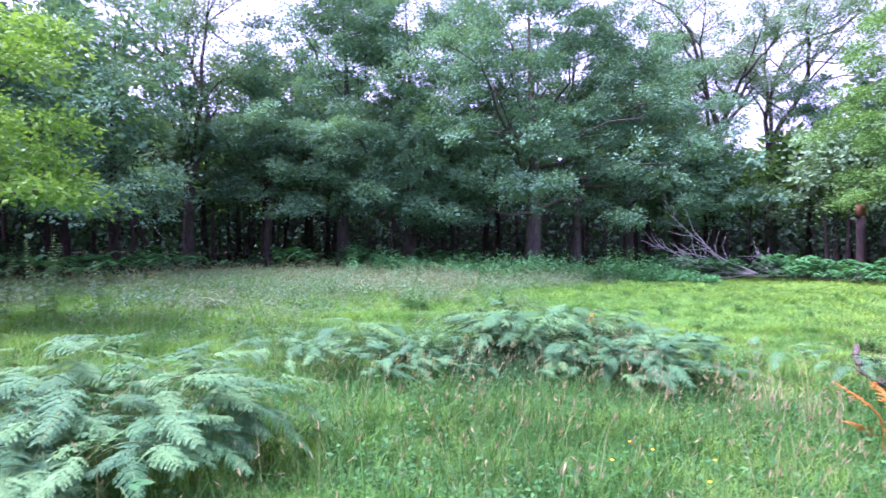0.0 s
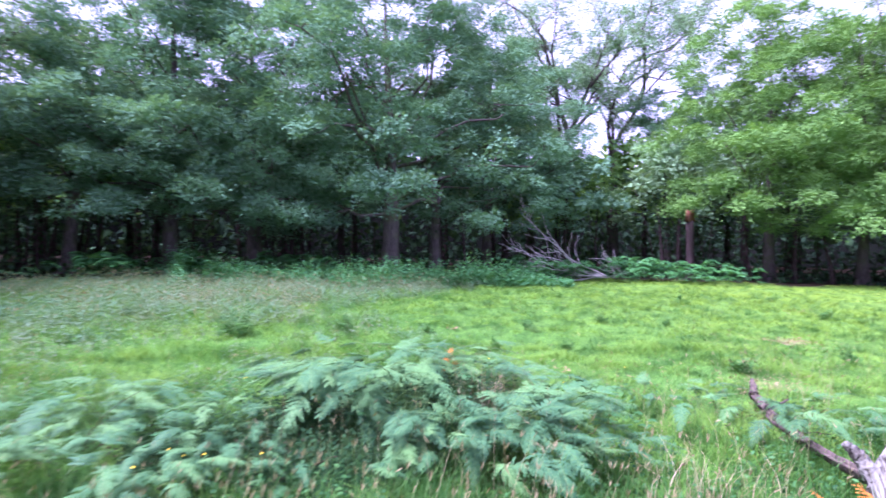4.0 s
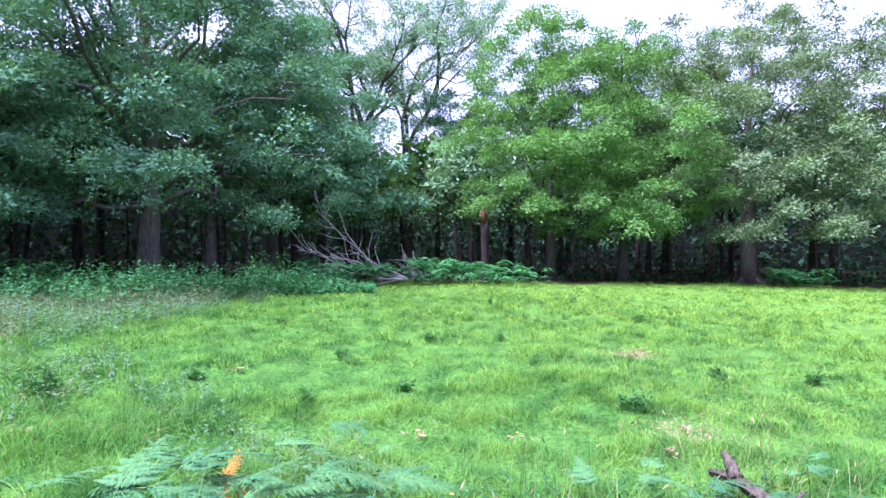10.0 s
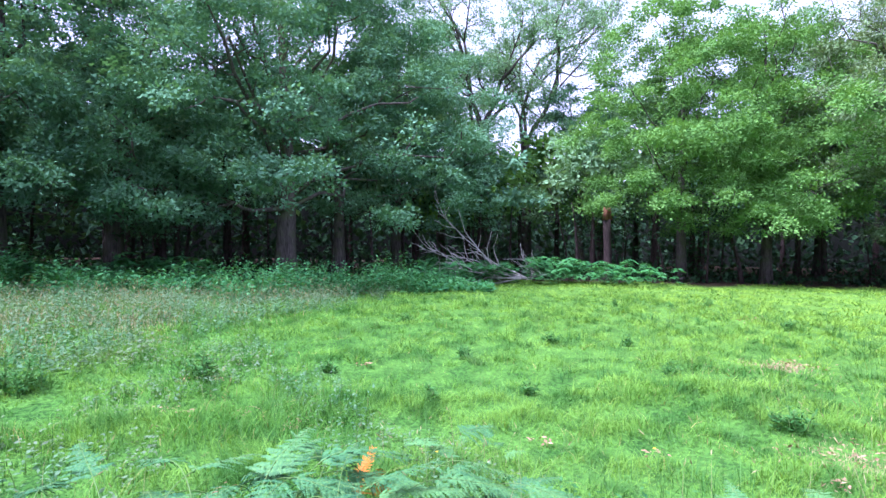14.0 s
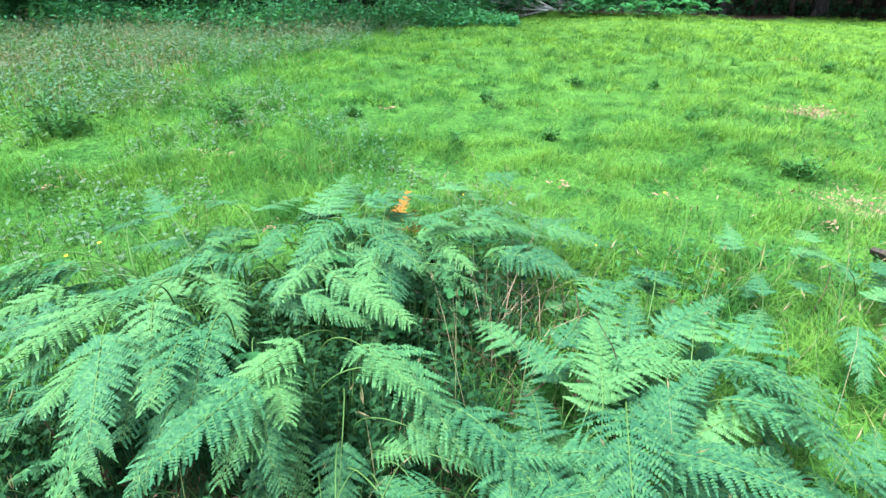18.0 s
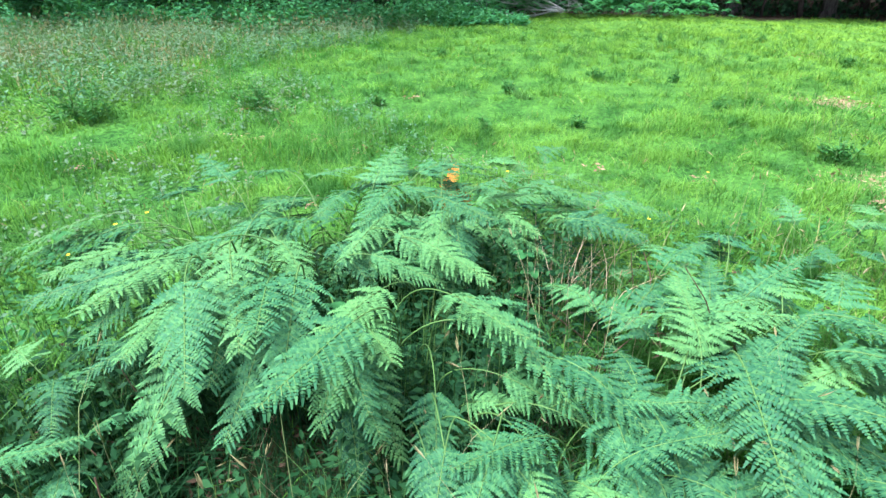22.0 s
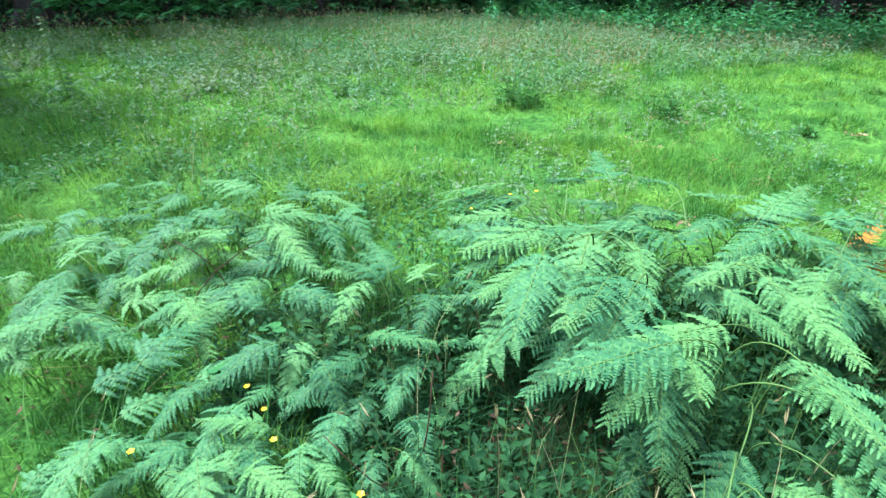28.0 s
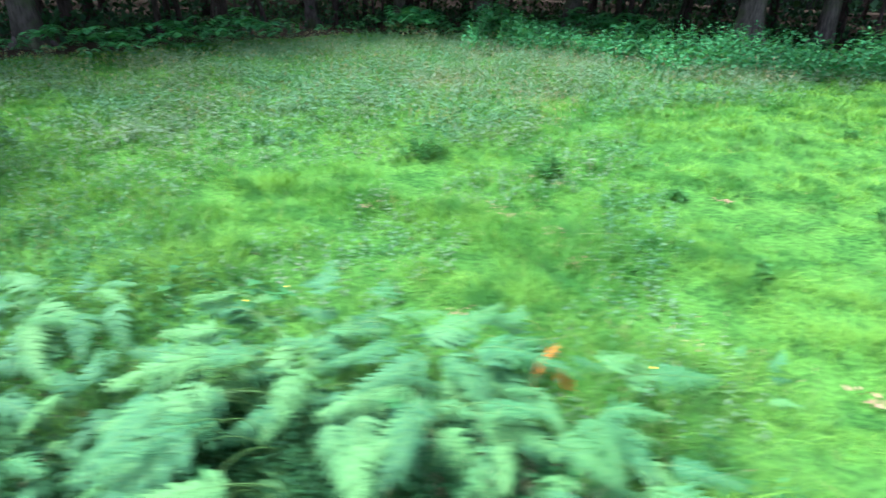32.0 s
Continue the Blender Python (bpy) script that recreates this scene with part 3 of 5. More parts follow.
open_oak("tall open oak with forked bare limbs against the sky", *polar(28.4, 36), 20.5, 6.5, 8.2, 0.34, M_OAK, M_BARK, 10, sprays=0.6)
open_oak("tall open oak with a leaning forked crown", *polar(32.6, 38), 21.5, 5.0, 9.0, 0.33, M_OAK, M_BARK, 12, lean=0.1, sprays=0.6)
open_oak("slender oak with thin grey-green crown behind others", *polar(24.0, 41), 19.0, 5.0, 7.5, 0.28, M_OAK, M_BARK, 18, sprays=0.6)
p_tree("oak_tree", "small dark oak leaning at the edge of the gap", 38.2, 37, 13.5, 3.6, 3.0, 0.24, M_OAK_DARK, M_BARK, 11000, seed=19, limbs=9, gaps=0.1, lean=(-0.6, 0.3))
p_tree("hornbeam_tree", "hornbeam with bright yellow-green layered leaves", 47.5, 31.5, 15.8, 5.8, 2.7, 0.28, M_BRIGHT, M_BARK, 36000, seed=12, limbs=12, layered=0.2, face=225)
p_tree("hornbeam_tree", "hornbeam with bright green leaves reaching low", 54.5, 33, 15.4, 5.6, 2.4, 0.28, M_BRIGHT, M_BARK, 32000, seed=13, limbs=11, layered=0.15, face=235)
p_tree("oak_tree", "mid-green oak behind the meadow's far edge", 58.5, 39, 17, 6.0, 3.0, 0.36, M_OAK, M_BARK, 20000, seed=14, limbs=12)
p_tree("oak_tree", "broad oak with dull olive leaves and a low crown", 65.5, 36.5, 17.5, 7.2, 2.4, 0.5, M_OLIVE, M_BARK_PALE, 56000, seed=15, limbs=15, face=245, layered=0.25)
p_tree("oak_tree", "broad oak with olive leaves beyond the meadow", 77, 37, 16, 6.5, 2.4, 0.42, M_OLIVE, M_BARK, 22000, seed=16, limbs=12, face=250)
p_tree("oak_tree", "mid-green oak closing the meadow's far corner", 90, 36, 16, 6.5, 2.4, 0.42, M_OAK, M_BARK, 14000, seed=17, limbs=11)

# trees further in, closing the wood
def wood_trees():
    rng = np.random.default_rng(50)
    k = 0
    for row, extra in enumerate((7.0, 12.5, 19.0)):
        for az in np.arange(-64, 88, (8.5, 7.5, 7.0)[row]):
            a = az + rng.normal(0, 1.6)
            r = float(np.interp(a, EDGE_AZ, EDGE_R)) + extra + rng.normal(0, 1.0)
            open_sky = 22 < a < 43 or -39 < a < -23
            h = rng.uniform(7.5, 9.5) + row * 0.8 if open_sky else rng.uniform(11.5, 14)
            px, py = polar(a, r)
            tree("woodland_tree", "shaded woodland tree among many trunks", px, py, h, rng.uniform(3.6, 4.8), rng.uniform(1.2, 2.6), rng.uniform(0.14, 0.26),
                 M_BRIGHT if open_sky and row > 0 else (M_OAK if rng.random() < 0.4 else M_OAK_DARK), M_BARK_SHADE, (5200, 2400, 2000)[row], (0.30, 0.5, 0.55)[row], seed=100 + k, limbs=3)
            k += 1
    # thin bare stems behind the edge, bark and leaves darkened for the shade
    for q in range(60):
        a = rng.uniform(-55, 80)
        r = float(np.interp(a, EDGE_AZ, EDGE_R)) + rng.uniform(2.2, 9)
        px, py = polar(a, r)
        h = rng.uniform(3.5, 6.0)
        s = Soup()
        line = bend((0, 0, -0.1), (rng.normal(0, 0.06), rng.normal(0, 0.06), 1), h, 6, 0.0, 0.05, rng)
        add_tube(s, line, np.linspace(rng.uniform(0.05, 0.15), 0.02, 7), 7, 0, 0.08, rng)
        ob = new("sapling")
        ob.location = (px, py, float(ground_z(px, py)))
        tagged(ob, "thin shaded sapling trunk standing in the wood", "tree", "saplings in the wood")
        part("trunk", s.mesh("trunk", M_BARK_SHADE, True), ob)
        s = Soup()
        m = 200
        c = line[rng.integers(3, 7, m)] + rng.normal(0, 1, (m, 3)) * [0.8, 0.8, 0.5]
        ll = rng.uniform(0.14, 0.26, m)
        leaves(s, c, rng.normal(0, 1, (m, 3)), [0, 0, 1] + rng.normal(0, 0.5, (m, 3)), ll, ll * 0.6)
        part("crown", s.mesh("crown", M_UNDER_SHADE), ob)
    # low growth added between the trunks, coloured dark for the wood's shade
    s = Soup()
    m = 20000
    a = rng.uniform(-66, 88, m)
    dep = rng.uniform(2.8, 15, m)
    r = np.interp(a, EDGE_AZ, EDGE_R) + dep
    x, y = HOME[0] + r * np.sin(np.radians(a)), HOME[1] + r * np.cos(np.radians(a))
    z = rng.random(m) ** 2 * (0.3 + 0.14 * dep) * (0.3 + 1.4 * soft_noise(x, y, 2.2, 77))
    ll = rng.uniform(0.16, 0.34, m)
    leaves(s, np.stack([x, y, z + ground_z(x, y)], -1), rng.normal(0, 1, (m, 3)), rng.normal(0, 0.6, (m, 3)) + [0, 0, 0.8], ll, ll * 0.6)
    tagged(new("undergrowth", s.mesh("undergrowth", M_UNDER_SHADE)), "undergrowth between the trunks, coloured dark for the wood's shade", "undergrowth", kind="stuff")
    # distant closing foliage of the wood, shade put into its leaf colour
    s = Soup()
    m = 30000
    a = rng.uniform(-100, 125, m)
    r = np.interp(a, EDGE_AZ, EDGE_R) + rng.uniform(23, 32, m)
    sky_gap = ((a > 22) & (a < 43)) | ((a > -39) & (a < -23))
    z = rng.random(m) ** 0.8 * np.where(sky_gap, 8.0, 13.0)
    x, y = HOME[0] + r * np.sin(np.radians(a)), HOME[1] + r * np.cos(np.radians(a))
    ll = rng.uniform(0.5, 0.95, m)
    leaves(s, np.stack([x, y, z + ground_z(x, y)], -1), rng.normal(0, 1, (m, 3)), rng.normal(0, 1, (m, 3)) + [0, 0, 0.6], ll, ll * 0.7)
    tagged(new("far_wood", s.mesh("far_wood", M_UNDER_SHADE)), "dense foliage deep in the wood, coloured dark for its shade", "woodland", kind="stuff")
    # plain near-black sheet behind it all, standing in for the wood's deep shade
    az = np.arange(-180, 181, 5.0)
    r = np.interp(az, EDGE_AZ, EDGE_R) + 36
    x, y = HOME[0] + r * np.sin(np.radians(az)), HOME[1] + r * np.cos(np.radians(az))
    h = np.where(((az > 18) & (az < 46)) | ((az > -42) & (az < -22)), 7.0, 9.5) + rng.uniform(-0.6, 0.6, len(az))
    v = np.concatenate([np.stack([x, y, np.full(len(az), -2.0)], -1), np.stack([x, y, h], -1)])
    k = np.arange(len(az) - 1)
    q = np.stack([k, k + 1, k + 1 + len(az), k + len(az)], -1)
    tagged(new("shade_backdrop", fast_mesh("shade_backdrop", v, q, M_BACK_SHADE)), "near-black sheet standing in for the wood's deep shade", "woodland", kind="structure")
    # trees behind the camera's side
    for q, az in enumerate(np.arange(105, 300, 17)):
        px, py = polar(az, float(np.interp((az + 180) % 360 - 180, EDGE_AZ, EDGE_R)) + rng.uniform(2, 5))
        tree("woodland_tree", "woodland tree on the near side of the glade", px, py, rng.uniform(12, 15), 5.0, 2.0, 0.3, M_OAK, M_BARK, 2500, 0.4, seed=300 + q, limbs=3)


wood_trees()

# broken trunk and fallen dead crown at the edge
def snag():
    px, py = polar(40.6, 29.0)
    top = tagged(new("broken_trunk"), "snapped pine trunk with torn reddish wood on top", "tree stump")
    top.location = (px, py, float(ground_z(px, py)))
    rng = np.random.default_rng(8)
    s = Soup()
    add_tube(s, [(0, 0, -0.2), (0, 0, 0.2), (0.03, 0, 1.2), (0.0, 0.02, 2.3), (-0.02, 0, 3.1)], [0.32, 0.24, 0.205, 0.195, 0.185], 12, 0, 0.06, rng)
    part("trunk", s.mesh("trunk", M_BARK_SHADE, True), top)
    s = Soup()
    add_tube(s, [(-0.02, 0, 3.05), (-0.03, 0, 3.5), (-0.1, 0, 3.75)], [0.19, 0.165, 0.08], 12, 0, 0.16, rng)
    for k in range(6):
        a = k * 1.05
        add_tube(s, [(0.15 * math.cos(a), 0.15 * math.sin(a), 3.4), (0.16 * math.cos(a), 0.16 * math.sin(a), 3.75 + 0.3 * rng.random())], [0.05, 0.01], 5)
    part("torn_top", s.mesh("torn_top", M_BARK_RED, True), top, "splintered reddish wood")


snag()


def dead_crown(az, r, width, height, seed, n):
    rng = np.random.default_rng(seed)
    px, py = polar(az, r)
    top = tagged(new("fallen_branch"), "bleached bare crown of a fallen branch", "dead branch")
    top.location = (px, py, float(ground_z(px, py)))
    ca, sa = math.cos(radians(az)), -math.sin(radians(az))
    for k in range(n):
        s = Soup()
        start = np.array([width * rng.uniform(0.25, 0.5), rng.normal(0, 0.4), 0.3])
        d = np.array([-1, rng.normal(0, 0.4), rng.uniform(0.06, 0.36)])
        ln = width * rng.uniform(0.55, 1.05)
        b = bend(start, d, ln, 9, rng.uniform(-0.35, 0.25), 0.2, rng)
        b[:, 2] = np.maximum(b[:, 2], 0.08)
        add_tube(s, b, np.linspace(0.036, 0.010, 10), 6)
        spin = Matrix(((ca, -sa, 0, 0), (sa, ca, 0, 0), (0, 0, 1, 0), (0, 0, 0, 1)))
        me = s.mesh("bough", M_TWIG, True)
        me.transform(spin)
        bough = part("bough", me, top)
        for w in range(8):
            q = rng.integers(2, 9)
            tw = bend(b[q], unit(b[q] - b[q - 1]) + rng.normal(0, 0.5, 3) + [0, 0, 0.3], rng.uniform(0.5, 1.5), 5, 0.1, 0.24, rng)
            tw[:, 2] = np.maximum(tw[:, 2], 0.06)
            s = Soup()
            add_tube(s, tw, np.linspace(0.018, 0.008, 6), 5)
            me = s.mesh("twig", M_TWIG, True)
            me.transform(spin)
            part("twig", me, bough)


dead_crown(26.3, 23.6, 5.4, 2.0, 21, 9)
dead_crown(33.2, 27.0, 1.8, 1.2, 22, 4)

# ---- bracken ----
def frond_mesh(name, seed, stalk, blade, arch, width, mat, pairs=15, droop=0.5, teeth=13):
    """A bracken frond: bare stalk, arching midrib, paired side blades with comb-like leaflets."""
    rng = np.random.default_rng(seed)
    s, green = Soup(), Soup()
    # midrib in the x-z plane
    total = stalk + blade
    steps = 26
    ang = radians(82)
    p, pts, tans = np.array([0.0, 0, 0]), [np.array([0.0, 0, 0])], []
    for k in range(steps):
        f = (k + 0.5) / steps
        g = min(max((f - 0.18) / 0.62, 0.0), 1.0)
        ang = radians(83 - arch * g * g * (3 - 2 * g))
        d = np.array([math.cos(ang), 0.03 * math.sin(seed + f * 5), math.sin(ang)])
        tans.append(d)
        p = p + d * total / steps
        pts.append(p)
    tans.append(tans[-1])
    pts, tans = np.array(pts), np.array(tans)
    add_tube(s, pts, np.linspace(0.0052, 0.0012, steps + 1), 4)
    ts = stalk / total + (0.985 - stalk / total) * np.linspace(0, 1, pairs) ** 0.85
    C, A, N, L, W = [], [], [], [], []
    for i, t in enumerate(ts):
        u = (t - ts[0]) / (1 - ts[0])
        k = min(int(t * steps), steps - 1)
        fr = t * steps - k
        o = pts[k] * (1 - fr) + pts[k + 1] * fr
        d = unit(tans[k])
        for side in (-1, 1):
            ln = width * (1 - u) ** 0.85 * rng.uniform(0.82, 1.1) + 0.02
            if i == 0:
                ln *= 0.92
            y = np.array([0, side, 0.0])
            up = np.cross(d, y) * side
            if up[2] < 0:
                up = -up
            way = unit(y * 0.92 + d * (0.32 + 0.35 * u) + up * rng.normal(0.12, 0.17) + d * rng.normal(0, 0.12))
            n = 7
            rib, q, dd = [o], o.copy(), way.copy()
            for m in range(n):
                dd = unit(dd + np.array([0, 0, -droop * 0.16 * rng.uniform(0.4, 1.7)]) + d * 0.03)
                q = q + dd * ln / n
                rib.append(q)
            rib = np.array(rib)
            # thin rib
            add_tube(green, rib[[0, 3, 7]], np.linspace(0.0018, 0.0006, 3), 3, 1)
            cnt = max(4, int(teeth * ln / width * 1.1))
            vs = (np.arange(cnt) + 0.35) / cnt
            idx = np.clip((vs * n).astype(int), 0, n - 1)
            ff = (vs * n - idx)[:, None]
            base = rib[idx] * (1 - ff) + rib[idx + 1] * ff
            tang = unit(rib[idx + 1] - rib[idx])
            nrm = unit(up[None] + rng.normal(0, 0.12, (cnt, 3)))
            lat = unit(np.cross(tang, nrm))
            for sd in (-1, 1):
                C.append(base)
                A.append(unit(lat * sd + tang * 0.22 + nrm * rng.normal(-0.08, 0.12, (cnt, 1))))
                N.append(nrm)
                tl = np.minimum(0.145 * ln * (1 - vs) ** 0.6 + 0.004, 0.03) * rng.uniform(0.86, 1.1, cnt)
                L.append(tl)
                W.append(np.full(cnt, ln / cnt * 0.94))
            C.append(rib[-1:])
            A.append(tang[-1:])
            N.append(nrm[-1:])
            L.append(np.array([0.02]))
            W.append(np.array([0.008]))
    c, a, nn, le, wi = np.concatenate(C), unit(np.concatenate(A)), np.concatenate(N), np.concatenate(L)[:, None], np.concatenate(W)[:, None]
    sv = unit(np.cross(a, nn))
    nn = np.cross(sv, a)
    tip = c + a * le - nn * le * 0.06
    v = np.stack([c - sv * wi * 0.56, tip - sv * wi * 0.26, tip + sv * wi * 0.2, c + sv * wi * 0.56], 1).reshape(-1, 4, 3)
    green.add(v, np.arange(len(v) * 4).reshape(-1, 4))
    return s.mesh(name, M_FERN_DEAD if mat is M_FERN_DEAD else M_STALK), green.mesh("frond_blade", [mat, M_FERN_DEAD if mat is M_FERN_DEAD else M_STALK])


FRONDS = [frond_mesh("frond", 1, 0.64, 0.50, 84, 0.142, M_FERN, 18), frond_mesh("frond", 2, 0.60, 0.54, 98, 0.152, M_FERN, 19),
          frond_mesh("frond", 3, 0.66, 0.46, 88, 0.134, M_FERN, 17), frond_mesh("frond", 4, 0.54, 0.45, 92, 0.13, M_FERN, 17),
          frond_mesh("frond", 5, 0.70, 0.56, 110, 0.16, M_FERN, 19), frond_mesh("frond", 6, 0.40, 0.42, 88, 0.122, M_FERN, 16),
          frond_mesh("frond", 8, 0.66, 0.50, 106, 0.146, M_FERN, 18, 0.7), frond_mesh("frond", 9, 0.56, 0.45, 76, 0.13, M_FERN, 17, 0.4)]
# long stalks with short blades, for the dense mounds
FRONDS += [frond_mesh("frond", 10, 0.88, 0.38, 94, 0.112, M_FERN, 16), frond_mesh("frond", 11, 0.82, 0.41, 106, 0.118, M_FERN, 17), frond_mesh("frond", 12, 0.84, 0.36, 92, 0.106, M_FERN, 16)]
SINGLE = [0.17, 0.17, 0.05, 0.17, 0.15, 0.13, 0.15, 0.01, 0, 0, 0]
MOUND = [0.04, 0.03, 0.03, 0.05, 0.02, 0.05, 0.03, 0.0, 0.31, 0.34, 0.10]


FROND_DEAD = frond_mesh("frond", 7, 0.26, 0.46, 62, 0.145, M_FERN_DEAD, 18, 0.35, 16)


def bracken(cx, cy, n, radius, tall, seed, turn=None, label="clump of green bracken with arching fronds in the meadow", squash=1.0, wide=1.4, kinds=SINGLE):
    """A clump: fronds rise from the ground and arch outwards, or mostly towards the compass turn."""
    rng = np.random.default_rng(seed)
    top = tagged(new("bracken_clump"), label, "fern", "bracken in the meadow")
    top.location = (cx, cy, float(ground_z(cx, cy)))
    for k in range(n):
        a, rr = rng.uniform(0, 2 * math.pi), radius * math.sqrt(rng.random())
        dx, dy = rr * math.cos(a), rr * math.sin(a) * squash
        yaw = a + rng.normal(0, 0.7)
        if turn is not None:
            yaw = math.pi / 2 - radians(turn) + rng.normal(0, wide / 2)
        kind = rng.choice(len(FRONDS), p=kinds)
        ob = part("frond", FRONDS[kind][0], top)
        part("frond_blade", FRONDS[kind][1], ob)
        sc = tall * rng.uniform(0.82, 1.12) * (1.05 - 0.2 * rr / max(radius, 0.01))
        z = float(ground_z(cx + dx, cy + dy)) - top.location.z - 0.02
        ob.matrix_basis = pose(dx, dy, z, rng.normal(0, 7), rng.normal(0, 9), math.degrees(yaw)) @ Matrix.Diagonal((sc, sc, sc, 1))
    return top


# the high clump before which the camera hovers: its crest comes down towards the east
bracken(0.68, 6.86, 11, 0.22, 1.0, 11, turn=225, wide=1.1, kinds=MOUND)
bracken(0.52, 7.10, 8, 0.22, 0.88, 36, turn=272, wide=1.4, kinds=MOUND)
bracken(0.94, 6.66, 12, 0.22, 1.06, 154, turn=198, wide=1.1, kinds=MOUND)
bracken(0.76, 7.0, 13, 0.28, 1.02, 37, turn=250, wide=3.0, kinds=MOUND)
bracken(1.14, 6.28, 12, 0.20, 0.96, 155, turn=178, wide=1.0, kinds=MOUND)
bracken(1.34, 5.98, 11, 0.18, 0.84, 56, turn=165, wide=1.0, kinds=MOUND)
bracken(1.02, 7.12, 24, 0.34, 0.94, 12, turn=330, wide=3.0, kinds=MOUND)
bracken(1.45, 7.15, 30, 0.36, 0.92, 44, turn=170, wide=2.8, kinds=MOUND)
bracken(1.92, 7.22, 38, 0.46, 0.88, 13, turn=150, wide=2.8, kinds=MOUND)
bracken(2.32, 7.15, 10, 0.35, 0.78, 33, turn=110, wide=2.0)
bracken(0.05, 5.75, 6, 0.25, 0.46, 49, turn=160, wide=2.0)
bracken(1.30, 5.72, 7, 0.24, 0.66, 52, turn=175, wide=1.8)
bracken(0.22, 5.50, 6, 0.25, 0.44, 53, turn=200, wide=2.0)
# fronds beside and below the hovering camera
bracken(1.65, 5.52, 20, 0.32, 0.72, 16, turn=150, wide=1.8)
bracken(1.98, 5.42, 24, 0.36, 0.80, 40, turn=110, wide=2.0)
bracken(2.30, 5.72, 32, 0.42, 0.88, 17, turn=70, wide=2.2)
bracken(2.62, 6.25, 8, 0.4, 0.60, 18, turn=90, wide=2.0)
bracken(2.55, 5.28, 10, 0.36, 0.60, 41, turn=90, wide=2.0)
bracken(1.05, 5.38, 5, 0.22, 0.52, 30, turn=150, wide=1.6)
bracken(0.02, 6.50, 10, 0.26, 0.60, 60, turn=205, wide=2.2)
bracken(-0.22, 5.92, 14, 0.3, 0.60, 57, turn=160, wide=2.2)
bracken(0.18, 6.02, 9, 0.24, 0.52, 58, turn=190, wide=2.0)
bracken(-0.32, 5.45, 9, 0.26, 0.52, 59, turn=150, wide=2.2)
bracken(-0.1, 5.8, 5, 0.3, 0.52, 19, turn=200, wide=2.0)
bracken(-0.75, 6.55, 22, 0.42, 0.68, 20, turn=170, wide=2.5)
bracken(-1.1, 7.0, 20, 0.45, 0.76, 21, turn=200, wide=2.8)
bracken(-1.3, 6.0, 26, 0.5, 0.72, 22, turn=120, wide=2.2)
bracken(-0.75, 5.45, 14, 0.35, 0.61, 29, turn=120, wide=2.0)
bracken(-1.9, 7.0, 12, 0.5, 0.62, 31, turn=200, wide=2.5)
bracken(-1.9, 6.3, 14, 0.5, 0.63, 38, turn=150, wide=2.5)
# by the dead log
bracken(3.8, 6.15, 14, 0.45, 0.61, 23, turn=60, wide=2.5)
bracken(4.35, 5.2, 12, 0.35, 0.62, 34, turn=180, wide=2.5)
bracken(4.55, 5.75, 14, 0.35, 0.62, 39, turn=200, wide=2.5)
bracken(5.1, 5.7, 10, 0.4, 0.52, 24, turn=100, wide=2.5)
bracken(3.2, 8.3, 5, 0.4, 0.38, 25)
# the clump near the start of the flight
bracken(-2.05, 3.35, 96, 0.72, 0.92, 26, wide=2.5, kinds=MOUND)
bracken(-2.3, 3.35, 26, 0.4, 0.86, 61, turn=40, wide=6.0, kinds=MOUND)
bracken(-2.9, 3.9, 60, 0.8, 0.98, 27, wide=2.5, kinds=MOUND)
bracken(-1.8, 2.8, 44, 0.42, 0.80, 28, turn=140, wide=3.0, kinds=MOUND)
bracken(-2.55, 2.75, 34, 0.5, 0.85, 35, wide=2.0, kinds=MOUND)


def dead_frond(x, y, yaw, tilt, sc):
    ob = tagged(new("dead_fern", FROND_DEAD[0]), "withered orange bracken frond standing in grass", "fern", "withered fronds")
    part("frond_blade", FROND_DEAD[1], ob)
    ob.matrix_world = pose(x, y, float(ground_z(x, y)), 0, tilt, yaw) @ Matrix.Diagonal((sc, sc, sc, 1))


dead_frond(2.98, 3.72, 150, -12, 0.9)
dead_frond(3.12, 3.7, 110, -18, 0.85)
dead_frond(3.05, 3.9, 200, 8, 0.6)
dead_frond(2.05, 7.62, 20, -34, 0.66)
dead_frond(2.12, 7.64, 250, -30, 0.5)


# last year's brown bracken under the clumps
def fern_litter():
    rng = np.random.default_rng(77)
    s = Soup()
    spots = [(0.6, 6.4, 0.75), (1.75, 7.0, 0.7), (1.9, 5.7, 0.6), (2.5, 6.0, 0.6), (-0.7, 6.3, 0.7), (-1.4, 6.3, 0.7), (0.4, 5.8, 0.5), (-1.8, 3.1, 0.9), (-2.5, 3.4, 0.8), (4.3, 5.7, 0.6)]
    for cx, cy, r in spots:
        m = 420
        x, y = rng.normal(cx, r * 0.55, m), rng.normal(cy, r * 0.55, m)
        z = ground_z(x, y) + rng.random(m) ** 2 * 0.16 + 0.01
        ll = rng.uniform(0.02, 0.05, m)
        leaves(s, np.stack([x, y, z], -1), rng.normal(0, 1, (m, 3)) * [1, 1, 0.3], np.array([0, 0, 1.0]) + rng.normal(0, 0.5, (m, 3)), ll, ll * 0.3)
        for k in range(9):
            q = np.array([rng.normal(cx, r * 0.4), rng.normal(cy, r * 0.4), 0])
            q[2] = float(ground_z(q[0], q[1]))
            b = bend(q, (rng.normal(0, 0.7), rng.normal(0, 0.7), 0.8), rng.uniform(0.3, 0.7), 5, -0.5, 0.12, rng)
            add_tube(s, b, np.linspace(0.004, 0.002, 6), 4)
    tagged(new("bracken_litter", s.mesh("bracken_litter", M_LITTER)), "dead brown bracken stems and scraps under the ferns", "dead leaves", kind="stuff")


fern_litter()


